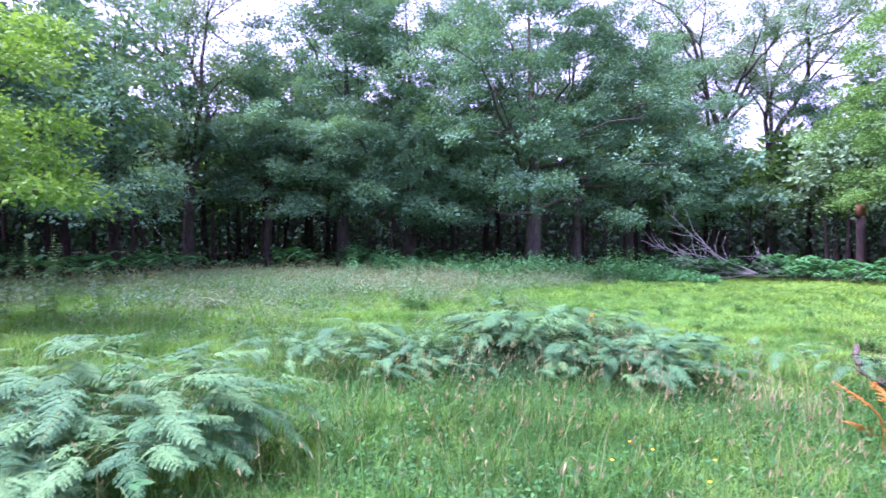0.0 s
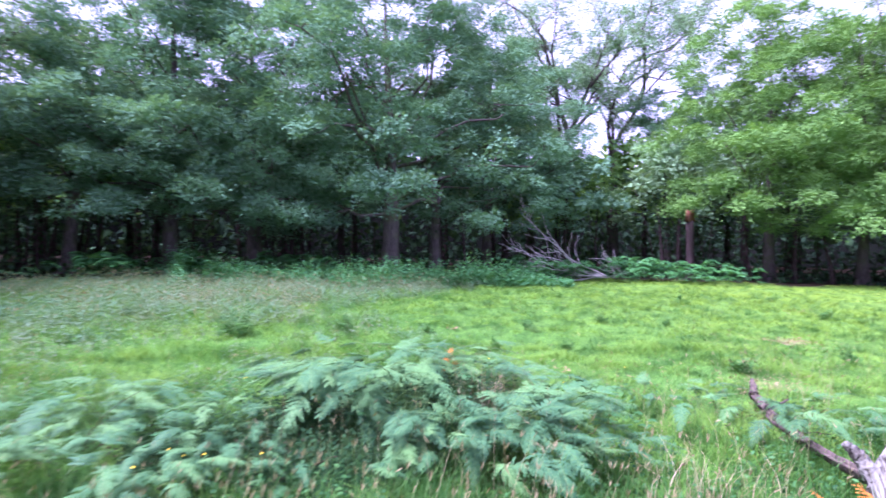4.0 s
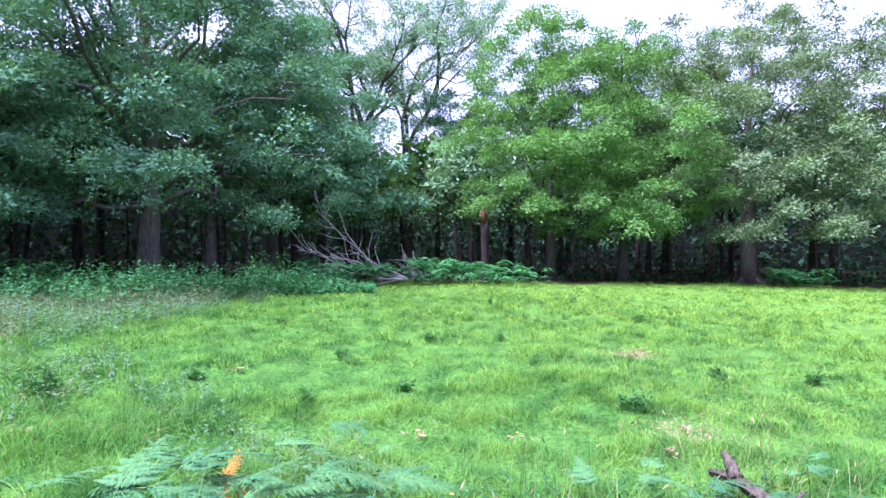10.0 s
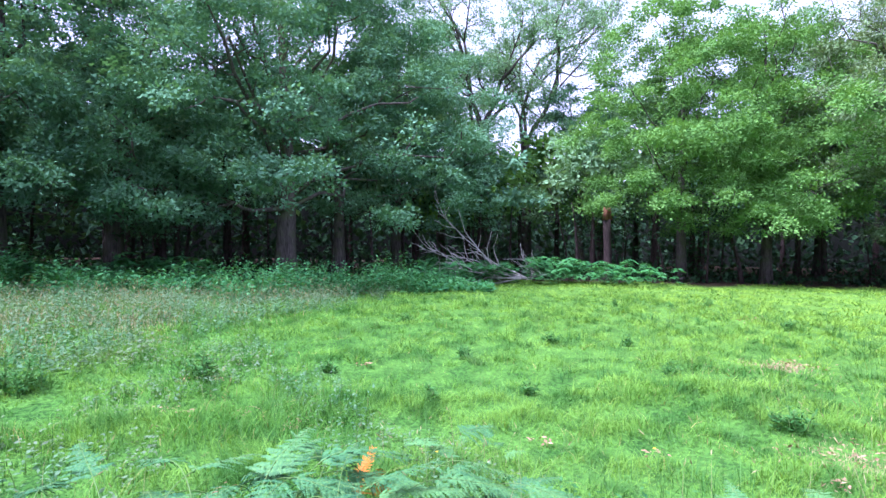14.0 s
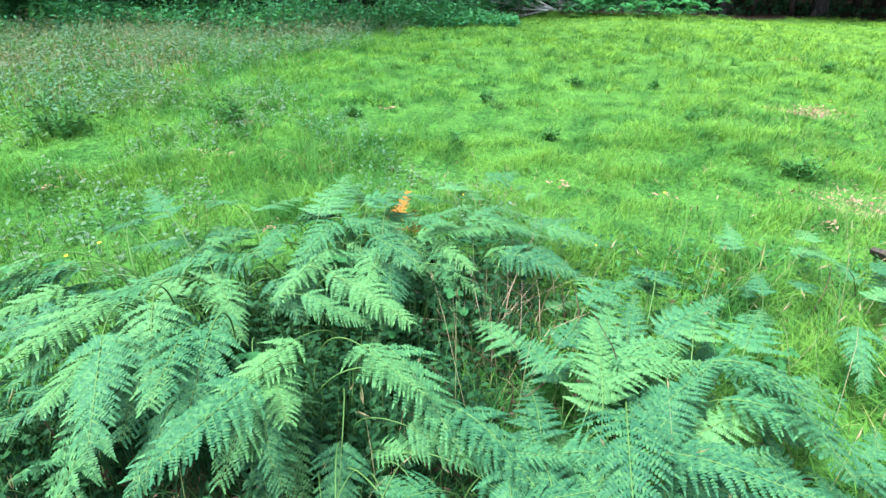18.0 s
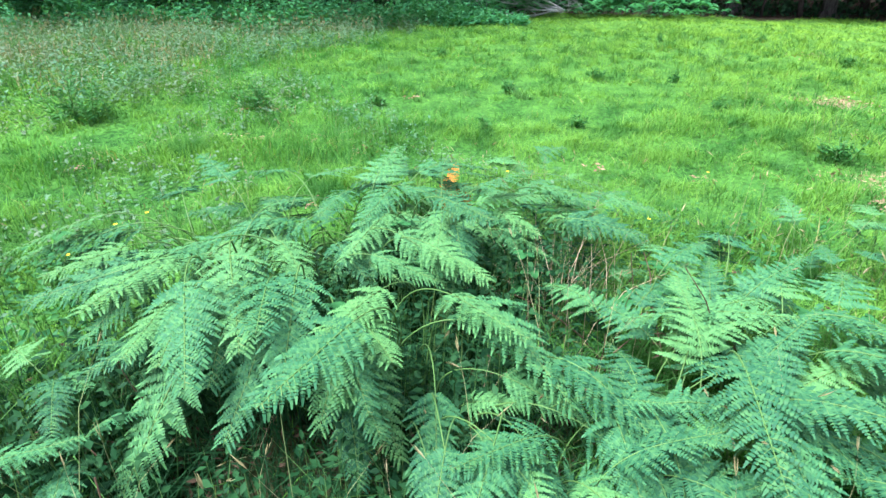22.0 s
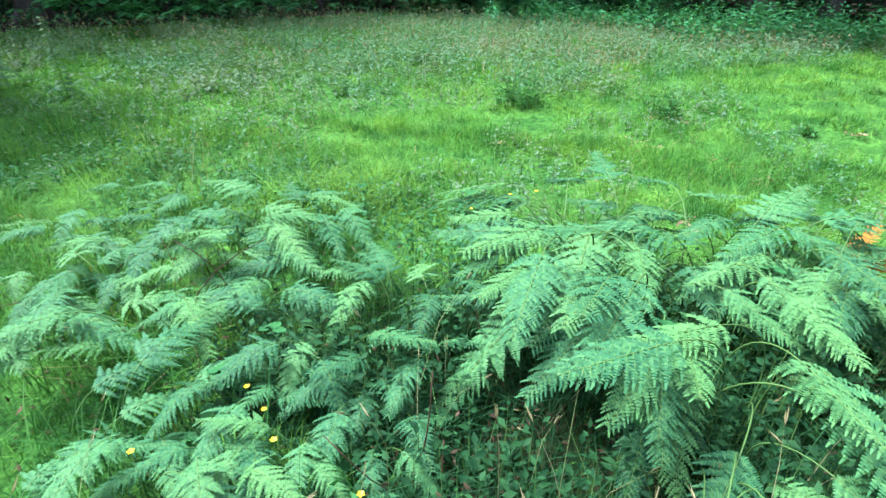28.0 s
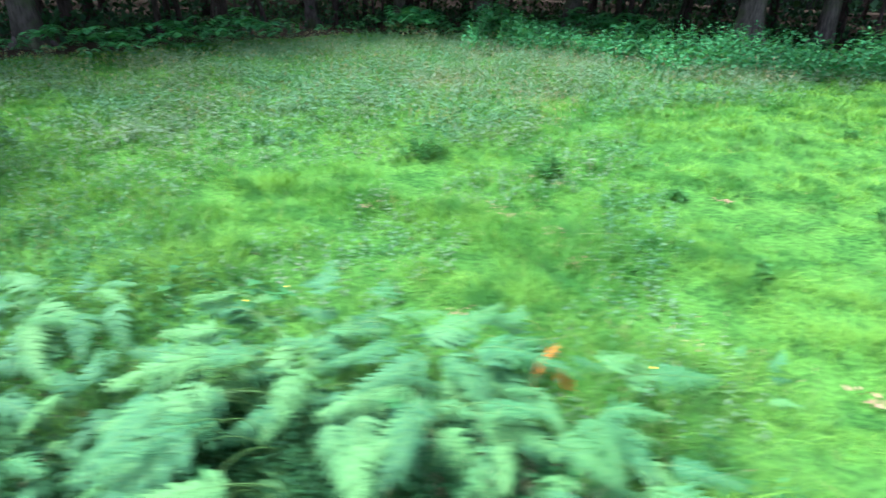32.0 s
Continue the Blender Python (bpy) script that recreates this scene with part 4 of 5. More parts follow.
# ---- dead log ----
def dead_log():
    rng = np.random.default_rng(31)
    top = tagged(new("dead_log"), "weathered grey forked log lying in the grass", "log")

    def piece(name, mat, label, *lines):
        s = Soup()
        for pts, rad, sides, rough in lines:
            n = 6 * len(pts)
            r = np.interp(np.linspace(0, 1, n), np.linspace(0, 1, len(rad)), rad) * (1 + 0.05 * rng.normal(size=n))
            add_tube(s, flowing(pts, n), r, sides, 0, rough, rng)
        part(name, s.mesh(name, mat, True), top, label)

    piece("trunk", M_DEADLOG, "", ([(2.35, 2.6, 0.1), (2.6, 2.95, 0.2), (2.85, 3.25, 0.28), (3.3, 3.75, 0.34), (3.87, 4.38, 0.42)], [0.13, 0.125, 0.112, 0.098, 0.08], 26, 0.10))
    piece("limb", M_DEADLOG, "", ([(3.78, 4.28, 0.40), (4.0, 4.4, 0.50), (4.25, 4.5, 0.62), (4.6, 4.55, 0.70), (5.1, 4.65, 0.80)], [0.088, 0.075, 0.066, 0.06, 0.045], 22, 0.11),
          ([(4.4, 4.52, 0.66), (4.65, 4.65, 0.6), (4.8, 4.7, 0.42)], [0.035, 0.03, 0.02], 12, 0.12))
    piece("limb", M_DEADBARK, "limb with dark rotting bark", ([(3.85, 4.35, 0.41), (4.05, 4.9, 0.37), (4.3, 5.5, 0.36), (4.62, 6.1, 0.40), (4.88, 6.42, 0.3)], [0.042, 0.034, 0.036, 0.038, 0.024], 20, 0.16),
          ([(4.2, 5.3, 0.36), (4.12, 5.4, 0.42), (4.08, 5.45, 0.48)], [0.02, 0.014, 0.006], 8, 0.1), ([(4.45, 5.8, 0.37), (4.55, 5.78, 0.43), (4.62, 5.75, 0.48)], [0.02, 0.014, 0.006], 8, 0.1))
    piece("stub", M_DEADBARK, "", ([(4.62, 6.13, 0.42), (4.68, 6.2, 0.48), (4.72, 6.26, 0.53)], [0.036, 0.028, 0.012], 12, 0.14))
    piece("stub", M_DEADLOG, "", ([(3.86, 4.42, 0.42), (3.84, 4.5, 0.52), (3.78, 4.55, 0.6)], [0.055, 0.04, 0.02], 12, 0.14))
    piece("stub", M_DEADBARK, "broken brown stub", ([(3.0, 3.35, 0.28), (3.35, 3.55, 0.35), (3.7, 3.8, 0.47)], [0.075, 0.07, 0.065], 18, 0.14))


dead_log()


# ---- herbs, nettles and far bracken ----
def leafy_stand(name, label, category, xy, hmin, hmax, mats, seed, leaf_len, per, stem_r=0.004, flat=0.4, ragged=None):
    """Many upright stems with leaves up them, joined as one stand of plants."""
    rng = np.random.default_rng(seed)
    n = len(xy)
    h = rng.uniform(hmin, hmax, n)
    if ragged is not None:
        h = h * ragged(xy[:, 0], xy[:, 1])
    z = ground_z(xy[:, 0], xy[:, 1])
    base = np.stack([xy[:, 0], xy[:, 1], z], -1)
    tipoff = np.stack([rng.normal(0, 0.12, n) * h, rng.normal(0, 0.12, n) * h, h], -1)
    s = Soup()
    side = np.stack([rng.normal(0, 1, n), rng.normal(0, 1, n), np.zeros(n)], -1)
    side = unit(side) * stem_r
    v = np.stack([base - side, base + side, base + tipoff], 1).reshape(-1, 3)
    s.add(v, np.arange(n * 3).reshape(-1, 3), 1)
    f = np.tile((np.arange(per) + 0.6) / per, n) * rng.uniform(0.92, 1.05, n * per)
    c = np.repeat(base, per, 0) + np.repeat(tipoff, per, 0) * f[:, None]
    a = rng.uniform(0, 2 * np.pi, n * per)
    along = np.stack([np.cos(a), np.sin(a), rng.normal(0.1, 0.35, n * per)], -1)
    ll = leaf_len * rng.uniform(0.6, 1.3, n * per) * (1.15 - 0.5 * f)
    leaves(s, c, along, np.array([0, 0, 1.0]) + rng.normal(0, flat, (n * per, 3)), ll, ll * 0.5)
    return tagged(new(name, s.mesh(name, mats)), label, category, kind="stuff")


def scatter(n, x0, x1, y0, y1, seed, keep):
    rng = np.random.default_rng(seed)
    p = np.stack([rng.uniform(x0, x1, n), rng.uniform(y0, y1, n)], -1)
    # thin out towards the border, so that no stand ends in a straight line
    rim = np.minimum(np.minimum(p[:, 0] - x0, x1 - p[:, 0]), np.minimum(p[:, 1] - y0, y1 - p[:, 1]))
    p = p[rim > min(1.6, 0.2 * min(x1 - x0, y1 - y0)) * rng.random(n) * (0.4 + 1.2 * soft_noise(p[:, 0], p[:, 1], 0.8, 17))]
    return p[keep(p[:, 0], p[:, 1], rng)]


def az_r(x, y):
    return np.degrees(np.arctan2(x - HOME[0], y - HOME[1])), np.hypot(x - HOME[0], y - HOME[1])


# nettles along the wood's edge
xy = scatter(26000, -13, 22, 18, 32, 61, lambda x, y, r: (np.abs(wood_depth(x, y) + 2.9) < 1.7 + 1.2 * soft_noise(x, y, 2.5, 4)) & (az_r(x, y)[0] < 29) & (az_r(x, y)[0] > -16) & (soft_noise(x, y, 0.8, 9) > 0.3))
leafy_stand("nettle_bank", "tall dark green nettles along the wood's edge", "nettles", xy, 0.45, 1.3, [M_NETTLE, M_STALK], 62, 0.17, 9,
            ragged=lambda x, y: (0.25 + 1.15 * soft_noise(x, y, 0.9, 21) * (0.5 + soft_noise(x, y, 3.0, 22))) * np.clip((29 - az_r(x, y)[0]) / 7, 0.25, 1))
# grey-green weeds in the glade's corner
xy = scatter(21000, -14, 9, 9, 27, 63, lambda x, y, r: (wood_depth(x, y) < -1) & (az_r(x, y)[1] > 8.0) & (x < np.interp(y, [10, 12, 15.6, 17.6, 22, 27], [-2.0, -0.6, 1.6, 4.6, 7.0, 8.0]) + 1.5 * soft_noise(x, y, 2, 7) - 0.75) & (soft_noise(x, y, 1.2, 8) + 0.25 * r.random(len(x)) + np.clip((y - 16) * 0.03, -0.15, 0.2) > 0.48))
leafy_stand("weed_patch", "grey-green docks and weeds in rough grass", "weeds", xy, 0.15, 0.42, [M_HERB, M_STALK], 64, 0.08, 7)
xy = scatter(9000, -11, 6, 12, 24, 463, lambda x, y, r: (wood_depth(x, y) < -1.5) & (x < np.interp(y, [10, 12, 15.6, 17.6, 22, 27], [-2.5, -1.2, 1.2, 4.2, 6.5, 7.5])) & (soft_noise(x, y, 1.0, 58) > 0.55))
leafy_stand("weed_patch", "taller bluish-green weeds in rough grass", "weeds", xy, 0.3, 0.62, [M_HERB, M_STALK], 464, 0.07, 8)
# low herbs between the near ferns
xy = scatter(15000, -5, 7, -0.6, 10, 65, lambda x, y, r: (y + 0.6 * np.clip(x - 2, 0, 4) < 8.2) & (soft_noise(x, y, 0.7, 12) > 0.5 - 0.25 * (y < 5)) & (np.hypot((x - 0.95) / 1.05, (y - 6.3) / 0.75) > 1))
leafy_stand("low_herbs", "low broad-leaved herbs among the grass", "herbs", xy, 0.08, 0.26, [M_BRAMBLE, M_STALK], 66, 0.058, 5)


# dense leaves in the hollow under the high clump, shade put into their colour
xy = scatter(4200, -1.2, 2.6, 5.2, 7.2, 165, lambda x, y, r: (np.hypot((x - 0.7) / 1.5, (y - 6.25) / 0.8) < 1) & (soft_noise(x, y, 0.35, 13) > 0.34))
leafy_stand("low_herbs", "broad-leaved herbs with the ferns' shade put into their dark colour", "herbs", xy, 0.10, 0.42, [M_LEAF_SHADE, M_STALK], 166, 0.055, 6)
# same darkened leaves under the back mound, for the shade of its fronds
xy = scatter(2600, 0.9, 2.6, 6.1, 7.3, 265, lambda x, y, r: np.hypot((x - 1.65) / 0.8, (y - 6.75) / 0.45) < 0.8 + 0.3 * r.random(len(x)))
leafy_stand("low_herbs", "broad-leaved herbs with the ferns' shade put into their dark colour", "herbs", xy, 0.12, 0.48, [M_LEAF_SHADE, M_STALK], 266, 0.055, 6)
xy = scatter(9000, -10, 4, 7, 17, 67, lambda x, y, r: (wood_depth(x, y) < -1) & (soft_noise(x, y, 0.9, 14) > 0.45) & (x < 3.5 - 0.2 * (y - 7)))
leafy_stand("low_herbs", "low broad-leaved herbs in the rough grass", "herbs", xy, 0.08, 0.24, [M_HERB, M_STALK], 68, 0.055, 5)


def far_bracken(name, xy, seed, tall):
    rng = np.random.default_rng(seed)
    n = len(xy)
    s = Soup()
    base = np.stack([xy[:, 0], xy[:, 1], ground_z(xy[:, 0], xy[:, 1])], -1)
    yaw = rng.uniform(0, 2 * np.pi, n)
    h = tall * rng.uniform(0.25, 1.1, n) * (0.3 + 1.2 * soft_noise(xy[:, 0], xy[:, 1], 1.1, seed))
    d = np.stack([np.cos(yaw), np.sin(yaw), np.zeros(n)], -1)
    lat = np.stack([-np.sin(yaw), np.cos(yaw), np.zeros(n)], -1)
    for k in range(9):
        u = k / 8
        c = base + d * ((0.12 + 0.62 * u) * h)[:, None] + np.array([0, 0, 1.0]) * (h * (0.75 + 0.3 * math.sin(u * 2.6) - 0.38 * u))[:, None]
        for sd in (-1, 1):
            ll = h * 0.38 * (1 - 0.85 * u)
            leaves(s, c, lat * sd + d * 0.4 - [0, 0, 0.25], np.array([0, 0, 1.0]) + rng.normal(0, 0.25, (n, 3)), ll, ll * 0.34)
    return tagged(new(name, s.mesh(name, M_FERN_FAR)), "bank of green bracken along the wood's edge", "fern", kind="stuff")


far_bracken("bracken_bank", scatter(15000, 5, 40, 14, 36, 70, lambda x, y, r: (np.abs(wood_depth(x, y) + 0.9) < 1.6) & (soft_noise(x, y, 1.6, 31) > 0.2) & (((az_r(x, y)[0] > 17) & (az_r(x, y)[0] < 42 + 6 * r.random(len(x)))) | (az_r(x, y)[0] > 67))), 71, 1.0)
far_bracken("bracken_bank", scatter(5000, -16, 2, 14, 30, 72, lambda x, y, r: (np.abs(wood_depth(x, y) + 1.0) < 1.3) & (soft_noise(x, y, 1.6, 33) > 0.34)), 73, 0.95)


def tall_herb(x, y, h, seed):
    """A tall nettle with paired leaves up a straight stem."""
    rng = np.random.default_rng(seed)
    top = tagged(new("tall_nettle"), "tall green nettle standing in the rough grass", "nettle", "tall nettles")
    top.location = (x, y, float(ground_z(x, y)))
    s = Soup()
    line = bend((0, 0, -0.03), (rng.normal(0, 0.05), rng.normal(0, 0.05), 1), h, 6, 0, 0.03, rng)
    add_tube(s, line, np.linspace(0.008, 0.003, 7), 5)
    part("stem", s.mesh("stem", M_STALK, True), top)
    s = Soup()
    m = 26
    f = np.repeat(np.linspace(0.15, 1, m), 2)
    c = np.stack([np.interp(f, np.linspace(0, 1, 7), line[:, k]) for k in range(3)], -1)
    a = np.tile([0, math.pi], m) + np.repeat(np.arange(m) * math.pi / 2, 2) + rng.normal(0, 0.2, 2 * m)
    ll = 0.17 * (1.05 - 0.7 * f) * rng.uniform(0.85, 1.2, 2 * m)
    leaves(s, c, np.stack([np.cos(a), np.sin(a), np.full(2 * m, -0.25)], -1), np.array([0, 0, 1.0]) + rng.normal(0, 0.2, (2 * m, 3)), ll, ll * 0.5)
    part("leaves", s.mesh("leaves", M_HERB), top)


for k, (tx, ty, th) in enumerate([(-6.6, 9.3, 1.35), (-6.95, 9.6, 1.5), (-7.2, 9.0, 1.25), (-6.2, 9.9, 1.0), (-7.4, 10.0, 1.4)]):
    tall_herb(tx, ty, th, 80 + k)


def thistle(x, y, size, seed, label="dark green thistle tuft in the meadow"):
    """Loose ragged stems with narrow prickly leaves, some standing well above the rest."""
    rng = np.random.default_rng(seed)
    top = tagged(new("thistle"), label, "thistle", "thistles in the meadow")
    top.location = (x, y, float(ground_z(x, y)))
    green = Soup()
    for k in range(int(7 + 26 * size)):
        h = size * rng.uniform(0.45, 1.0) * (1.35 if k < 2 else 1.0)
        a = rng.uniform(0, 2 * np.pi)
        foot = np.array([math.cos(a), math.sin(a), 0]) * size * 0.45 * rng.random()
        line = bend(foot, (foot[0] * 1.2 + rng.normal(0, 0.25), foot[1] * 1.2 + rng.normal(0, 0.25), 1), h, 4, 0.1, 0.1, rng)
        s = Soup()
        add_tube(s, line, np.linspace(0.006, 0.003, 5), 4)
        part("stem", s.mesh("stem", M_STALK), top)
        m = int(14 + 40 * size)
        f = rng.uniform(0.1, 1.0, m)
        c = np.stack([np.interp(f, np.linspace(0, 1, 5), line[:, q]) for q in range(3)], -1)
        b = rng.uniform(0, 2 * np.pi, m)
        ll = rng.uniform(0.05, 0.12, m) * (1.15 - 0.6 * f)
        leaves(green, c, np.stack([np.cos(b), np.sin(b), rng.normal(0.35, 0.4, m)], -1), np.array([0, 0, 1.0]) + rng.normal(0, 0.5, (m, 3)), ll, ll * 0.24)
    part("leaves", green.mesh("leaves", M_THISTLE), top)


THISTLES = [(1.24, 11.6, 0.44), (6.1, 7.85, 0.26), (6.75, 9.85, 0.22), (8.05, 8.0, 0.22), (9.1, 7.3, 0.19), (-0.6, 11.9, 0.55), (4.8, 11.9, 0.20), (6.7, 12.4, 0.21),
            (4.6, 9.9, 0.15), (12.1, 11.8, 0.24), (8.0, 12.0, 0.17), (3.4, 9.9, 0.15), (2.7, 11.6, 0.15), (14.5, 15.8, 0.21), (12.2, 17.0, 0.18), (5.2, 15.5, 0.18)]
for k, (tx, ty, ts) in enumerate(THISTLES):
    thistle(tx, ty, ts, 90 + k)

# ---- grass ----
def blades(soup, xy, h, w, lean, seed, slot=0, fine=True):
    rng = np.random.default_rng(seed)
    n = len(xy)
    a = rng.uniform(0, 2 * np.pi, n)
    side = np.stack([np.cos(a), np.sin(a), np.zeros(n)], -1)
    b = a + np.pi / 2 + rng.normal(0, 0.5, n)
    fall = np.stack([np.cos(b), np.sin(b), np.zeros(n)], -1) * (np.abs(rng.normal(0, lean, n)) * h)[:, None]
    base = np.stack([xy[:, 0], xy[:, 1], ground_z(xy[:, 0], xy[:, 1]) - 0.01], -1)
    up = np.stack([np.zeros(n), np.zeros(n), h], -1)
    ww = np.asarray(w)[:, None] * side * 0.5
    if fine:
        mid = base + up * 0.6 + fall * 0.3
        v = np.stack([base - ww, base + ww, mid - ww * 0.75, mid + ww * 0.75, base + up + fall], 1).reshape(-1, 3)
        k = np.arange(n)[:, None] * 5
        soup.add(v, np.concatenate([k + [0, 1, 3], k + [0, 3, 2], k + [2, 3, 4]]), slot)
    else:
        v = np.stack([base - ww, base + ww, base + up + fall], 1).reshape(-1, 3)
        soup.add(v, np.arange(n * 3).reshape(-1, 3), slot)


BARE = [(8.7, 9.7, 0.46), (5.95, 7.2, 0.36), (12.5, 13.0, 0.25)]


def bare_ok(x, y, r):
    ok = np.ones(len(x), dtype=bool)
    for bx, by, br in BARE:
        ok &= np.hypot(x - bx, (y - by)) > br * (0.7 + 0.6 * r.random(len(x)))
    return ok


def meadow():
    rng = np.random.default_rng(40)
    s = Soup()
    # close by: fine blades
    xy = scatter(400000, -6, 9.5, -2.8, 11.6, 43, lambda x, y, r: (az_r(x, y)[1] < 6.2 + 1.4 * r.random(len(x))) & ((np.hypot((x - 0.8) / 1.1, (y - 6.15) / 0.8) > 1) | (r.random(len(x)) < 0.08)) & (r.random(len(x)) < 0.55 + 0.6 * tufty(x, y)) & bare_ok(x, y, r))
    t = tufty(xy[:, 0], xy[:, 1])
    rough = np.clip((2.2 - xy[:, 0] * 0.25 - (xy[:, 1] - 6) * 0.35), 0, 1)
    h = (0.025 + 0.10 * t) * (1 + 0.4 * rough) * rng.uniform(0.5, 1.3, len(xy))
    blades(s, xy, h, rng.uniform(0.004, 0.009, len(xy)), 1.6, 44)
    # middle distance
    xy = scatter(350000, -15.5, 22, -3, 20, 45, lambda x, y, r: (az_r(x, y)[1] >= 5.9 + 1.4 * r.random(len(x))) & (az_r(x, y)[1] < 12.5 + 3.5 * r.random(len(x))) & (wood_depth(x, y) < 0.3) & (r.random(len(x)) < 0.55 + 0.6 * tufty(x, y)) & bare_ok(x, y, r))
    t = tufty(xy[:, 0], xy[:, 1])
    h = (0.03 + 0.07 * t) * rng.uniform(0.5, 1.3, len(xy))
    blades(s, xy, h, rng.uniform(0.011, 0.022, len(xy)), 2.2, 46, 0, False)
    # far side of the glade
    xy = scatter(320000, -18, 44, 0, 36, 47, lambda x, y, r: (az_r(x, y)[1] >= 12.2 + 3.5 * r.random(len(x))) & (wood_depth(x, y) < 0.6) & (np.abs(az_r(x, y)[0] - 8) < 82) & (r.random(len(x)) < 0.55 + 0.6 * tufty(x, y)))
    t = tufty(xy[:, 0], xy[:, 1])
    h = (0.04 + 0.08 * t) * rng.uniform(0.5, 1.3, len(xy))
    blades(s, xy, h, rng.uniform(0.022, 0.042, len(xy)), 2.2, 48, 0, False)
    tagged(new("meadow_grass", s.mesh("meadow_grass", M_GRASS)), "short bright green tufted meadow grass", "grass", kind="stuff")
    # tussocks: tight tufts of longer blades standing out of the turf
    for seed, count, mat, label in ((600, 3600, M_GRASS, "bright tufts of longer meadow grass"), (610, 1700, M_TALL, "darker green tufts in the turf")):
        xy = scatter(count, -9, 17, 6.0, 21, seed, lambda x, y, r: (wood_depth(x, y) < -1) & bare_ok(x, y, r) & (r.random(len(x)) < 0.35 + 0.8 * tufty(x, y)) & (np.hypot((x - 1.2) / 1.7, (y - 6.9) / 1.0) > 1))
        per = 20
        far = np.repeat(np.clip(az_r(xy[:, 0], xy[:, 1])[1] / 6, 0.8, 2.4), per)
        size = np.repeat(rng.uniform(0.05, 0.16, len(xy)), per)
        spot = np.repeat(xy, per, 0) + rng.normal(0, 1, (len(xy) * per, 2)) * size[:, None] * 0.5
        s = Soup()
        blades(s, spot, (0.05 + size) * rng.uniform(0.6, 1.2, len(spot)), 0.0065 * far * rng.uniform(0.7, 1.3, len(spot)), 1.1, seed + 2, 0, False)
        tagged(new("grass_tufts", s.mesh("grass_tufts", mat)), label, "grass", kind="stuff")
    # tall rough grass round the ferns and at the start
    s = Soup()
    xy = scatter(44000, -6, 7, -1.0, 10.5, 49, lambda x, y, r: soft_noise(x, y, 0.8, 51) + 0.2 * r.random(len(x)) + 0.25 * (np.hypot(x - 0.55, y - 5.9) < 0.8) - 0.12 * np.clip(x - 2.5, 0, 3) - 0.1 * np.clip(y - 6.5, 0, 5) - 0.3 * (np.hypot((x - 0.5) / 1.4, (y - 6.0) / 0.85) < 1) > 0.48)
    blades(s, xy, rng.uniform(0.12, 0.36, len(xy)), rng.uniform(0.003, 0.006, len(xy)), 1.2, 52)
    tagged(new("tall_grass", s.mesh("tall_grass", M_TALL)), "tall rough grass leaning among the ferns", "grass", kind="stuff")
    # dense deep-green grass before the clump, where the flight begins
    s = Soup()
    xy = scatter(34000, -4.5, 5.5, 0.2, 5.6, 249, lambda x, y, r: soft_noise(x, y, 0.6, 251) + 0.25 * r.random(len(x)) + 0.35 * ((y > 4.1) & (x > -0.2) & (x < 3)) > 0.5)
    blades(s, xy, rng.uniform(0.10, 0.38, len(xy)), rng.uniform(0.003, 0.007, len(xy)), 1.3, 252)
    tagged(new("tall_grass", s.mesh("tall_grass", M_DEEP)), "dense deep-green grass among seed heads", "grass", kind="stuff")
    # lush grass in the hollow under the high clump, coloured dark to imitate shade
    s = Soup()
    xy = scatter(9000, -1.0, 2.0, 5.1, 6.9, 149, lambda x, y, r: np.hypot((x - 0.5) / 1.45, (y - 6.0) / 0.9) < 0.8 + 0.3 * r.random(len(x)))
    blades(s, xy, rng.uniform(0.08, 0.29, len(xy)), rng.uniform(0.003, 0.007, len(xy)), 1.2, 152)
    tagged(new("tall_grass", s.mesh("tall_grass", M_LEAF_SHADE)), "lush grass in the hollow among the ferns, shade put into its colour", "grass", kind="stuff")
    # dry stems with seed heads
    s = Soup()
    xy = scatter(5400, -5, 7.5, -0.4, 12, 53, lambda x, y, r: soft_noise(x, y, 0.9, 54) > 0.36 + 0.2 * (y > 5) + 0.03 * np.clip(y - 5, 0, 8))
    n = len(xy)
    h = rng.uniform(0.3, 0.62, n) * np.where(xy[:, 1] > 7.5, 0.6, 1)
    base = np.stack([xy[:, 0], xy[:, 1], ground_z(xy[:, 0], xy[:, 1])], -1)
    a = rng.uniform(0, 2 * np.pi, n)
    off = np.stack([np.cos(a), np.sin(a), np.zeros(n)], -1) * (h * np.abs(rng.normal(0.38, 0.22, n)))[:, None] + np.array([0, 0, 1.0]) * h[:, None]
    sd = np.stack([-np.sin(a), np.cos(a), np.zeros(n)], -1) * 0.0012
    nod = np.stack([np.cos(a), np.sin(a), np.full(n, -0.15)], -1) * (h * rng.uniform(0.02, 0.16, n))[:, None]
    bow = base + off * 0.8
    tip = base + off + nod
    v = np.stack([base - sd, base + sd, bow + sd * 0.8, bow - sd * 0.8, tip], 1).reshape(-1, 3)
    k = np.arange(n)[:, None] * 5
    s.add(v, np.concatenate([k + [0, 1, 2], k + [0, 2, 3], k + [3, 2, 4]]), 1)
    tipdir = unit(tip - bow)
    for k in range(3):
        perp = unit(np.cross(tipdir, rng.normal(0, 1, (n, 3))))
        leaves(s, tip - tipdir * 0.015, tipdir + nod * 2 + perp * 0.1, perp, rng.uniform(0.03, 0.062, n), rng.uniform(0.003, 0.006, n), 0, 0.3)
    # taller flowering stems before the clump
    xy = scatter(520, -0.6, 3.4, 2.2, 5.2, 253, lambda x, y, r: soft_noise(x, y, 0.7, 254) > 0.42)
    n = len(xy)
    base = np.stack([xy[:, 0], xy[:, 1], ground_z(xy[:, 0], xy[:, 1])], -1)
    h = rng.uniform(0.3, 0.6, n)
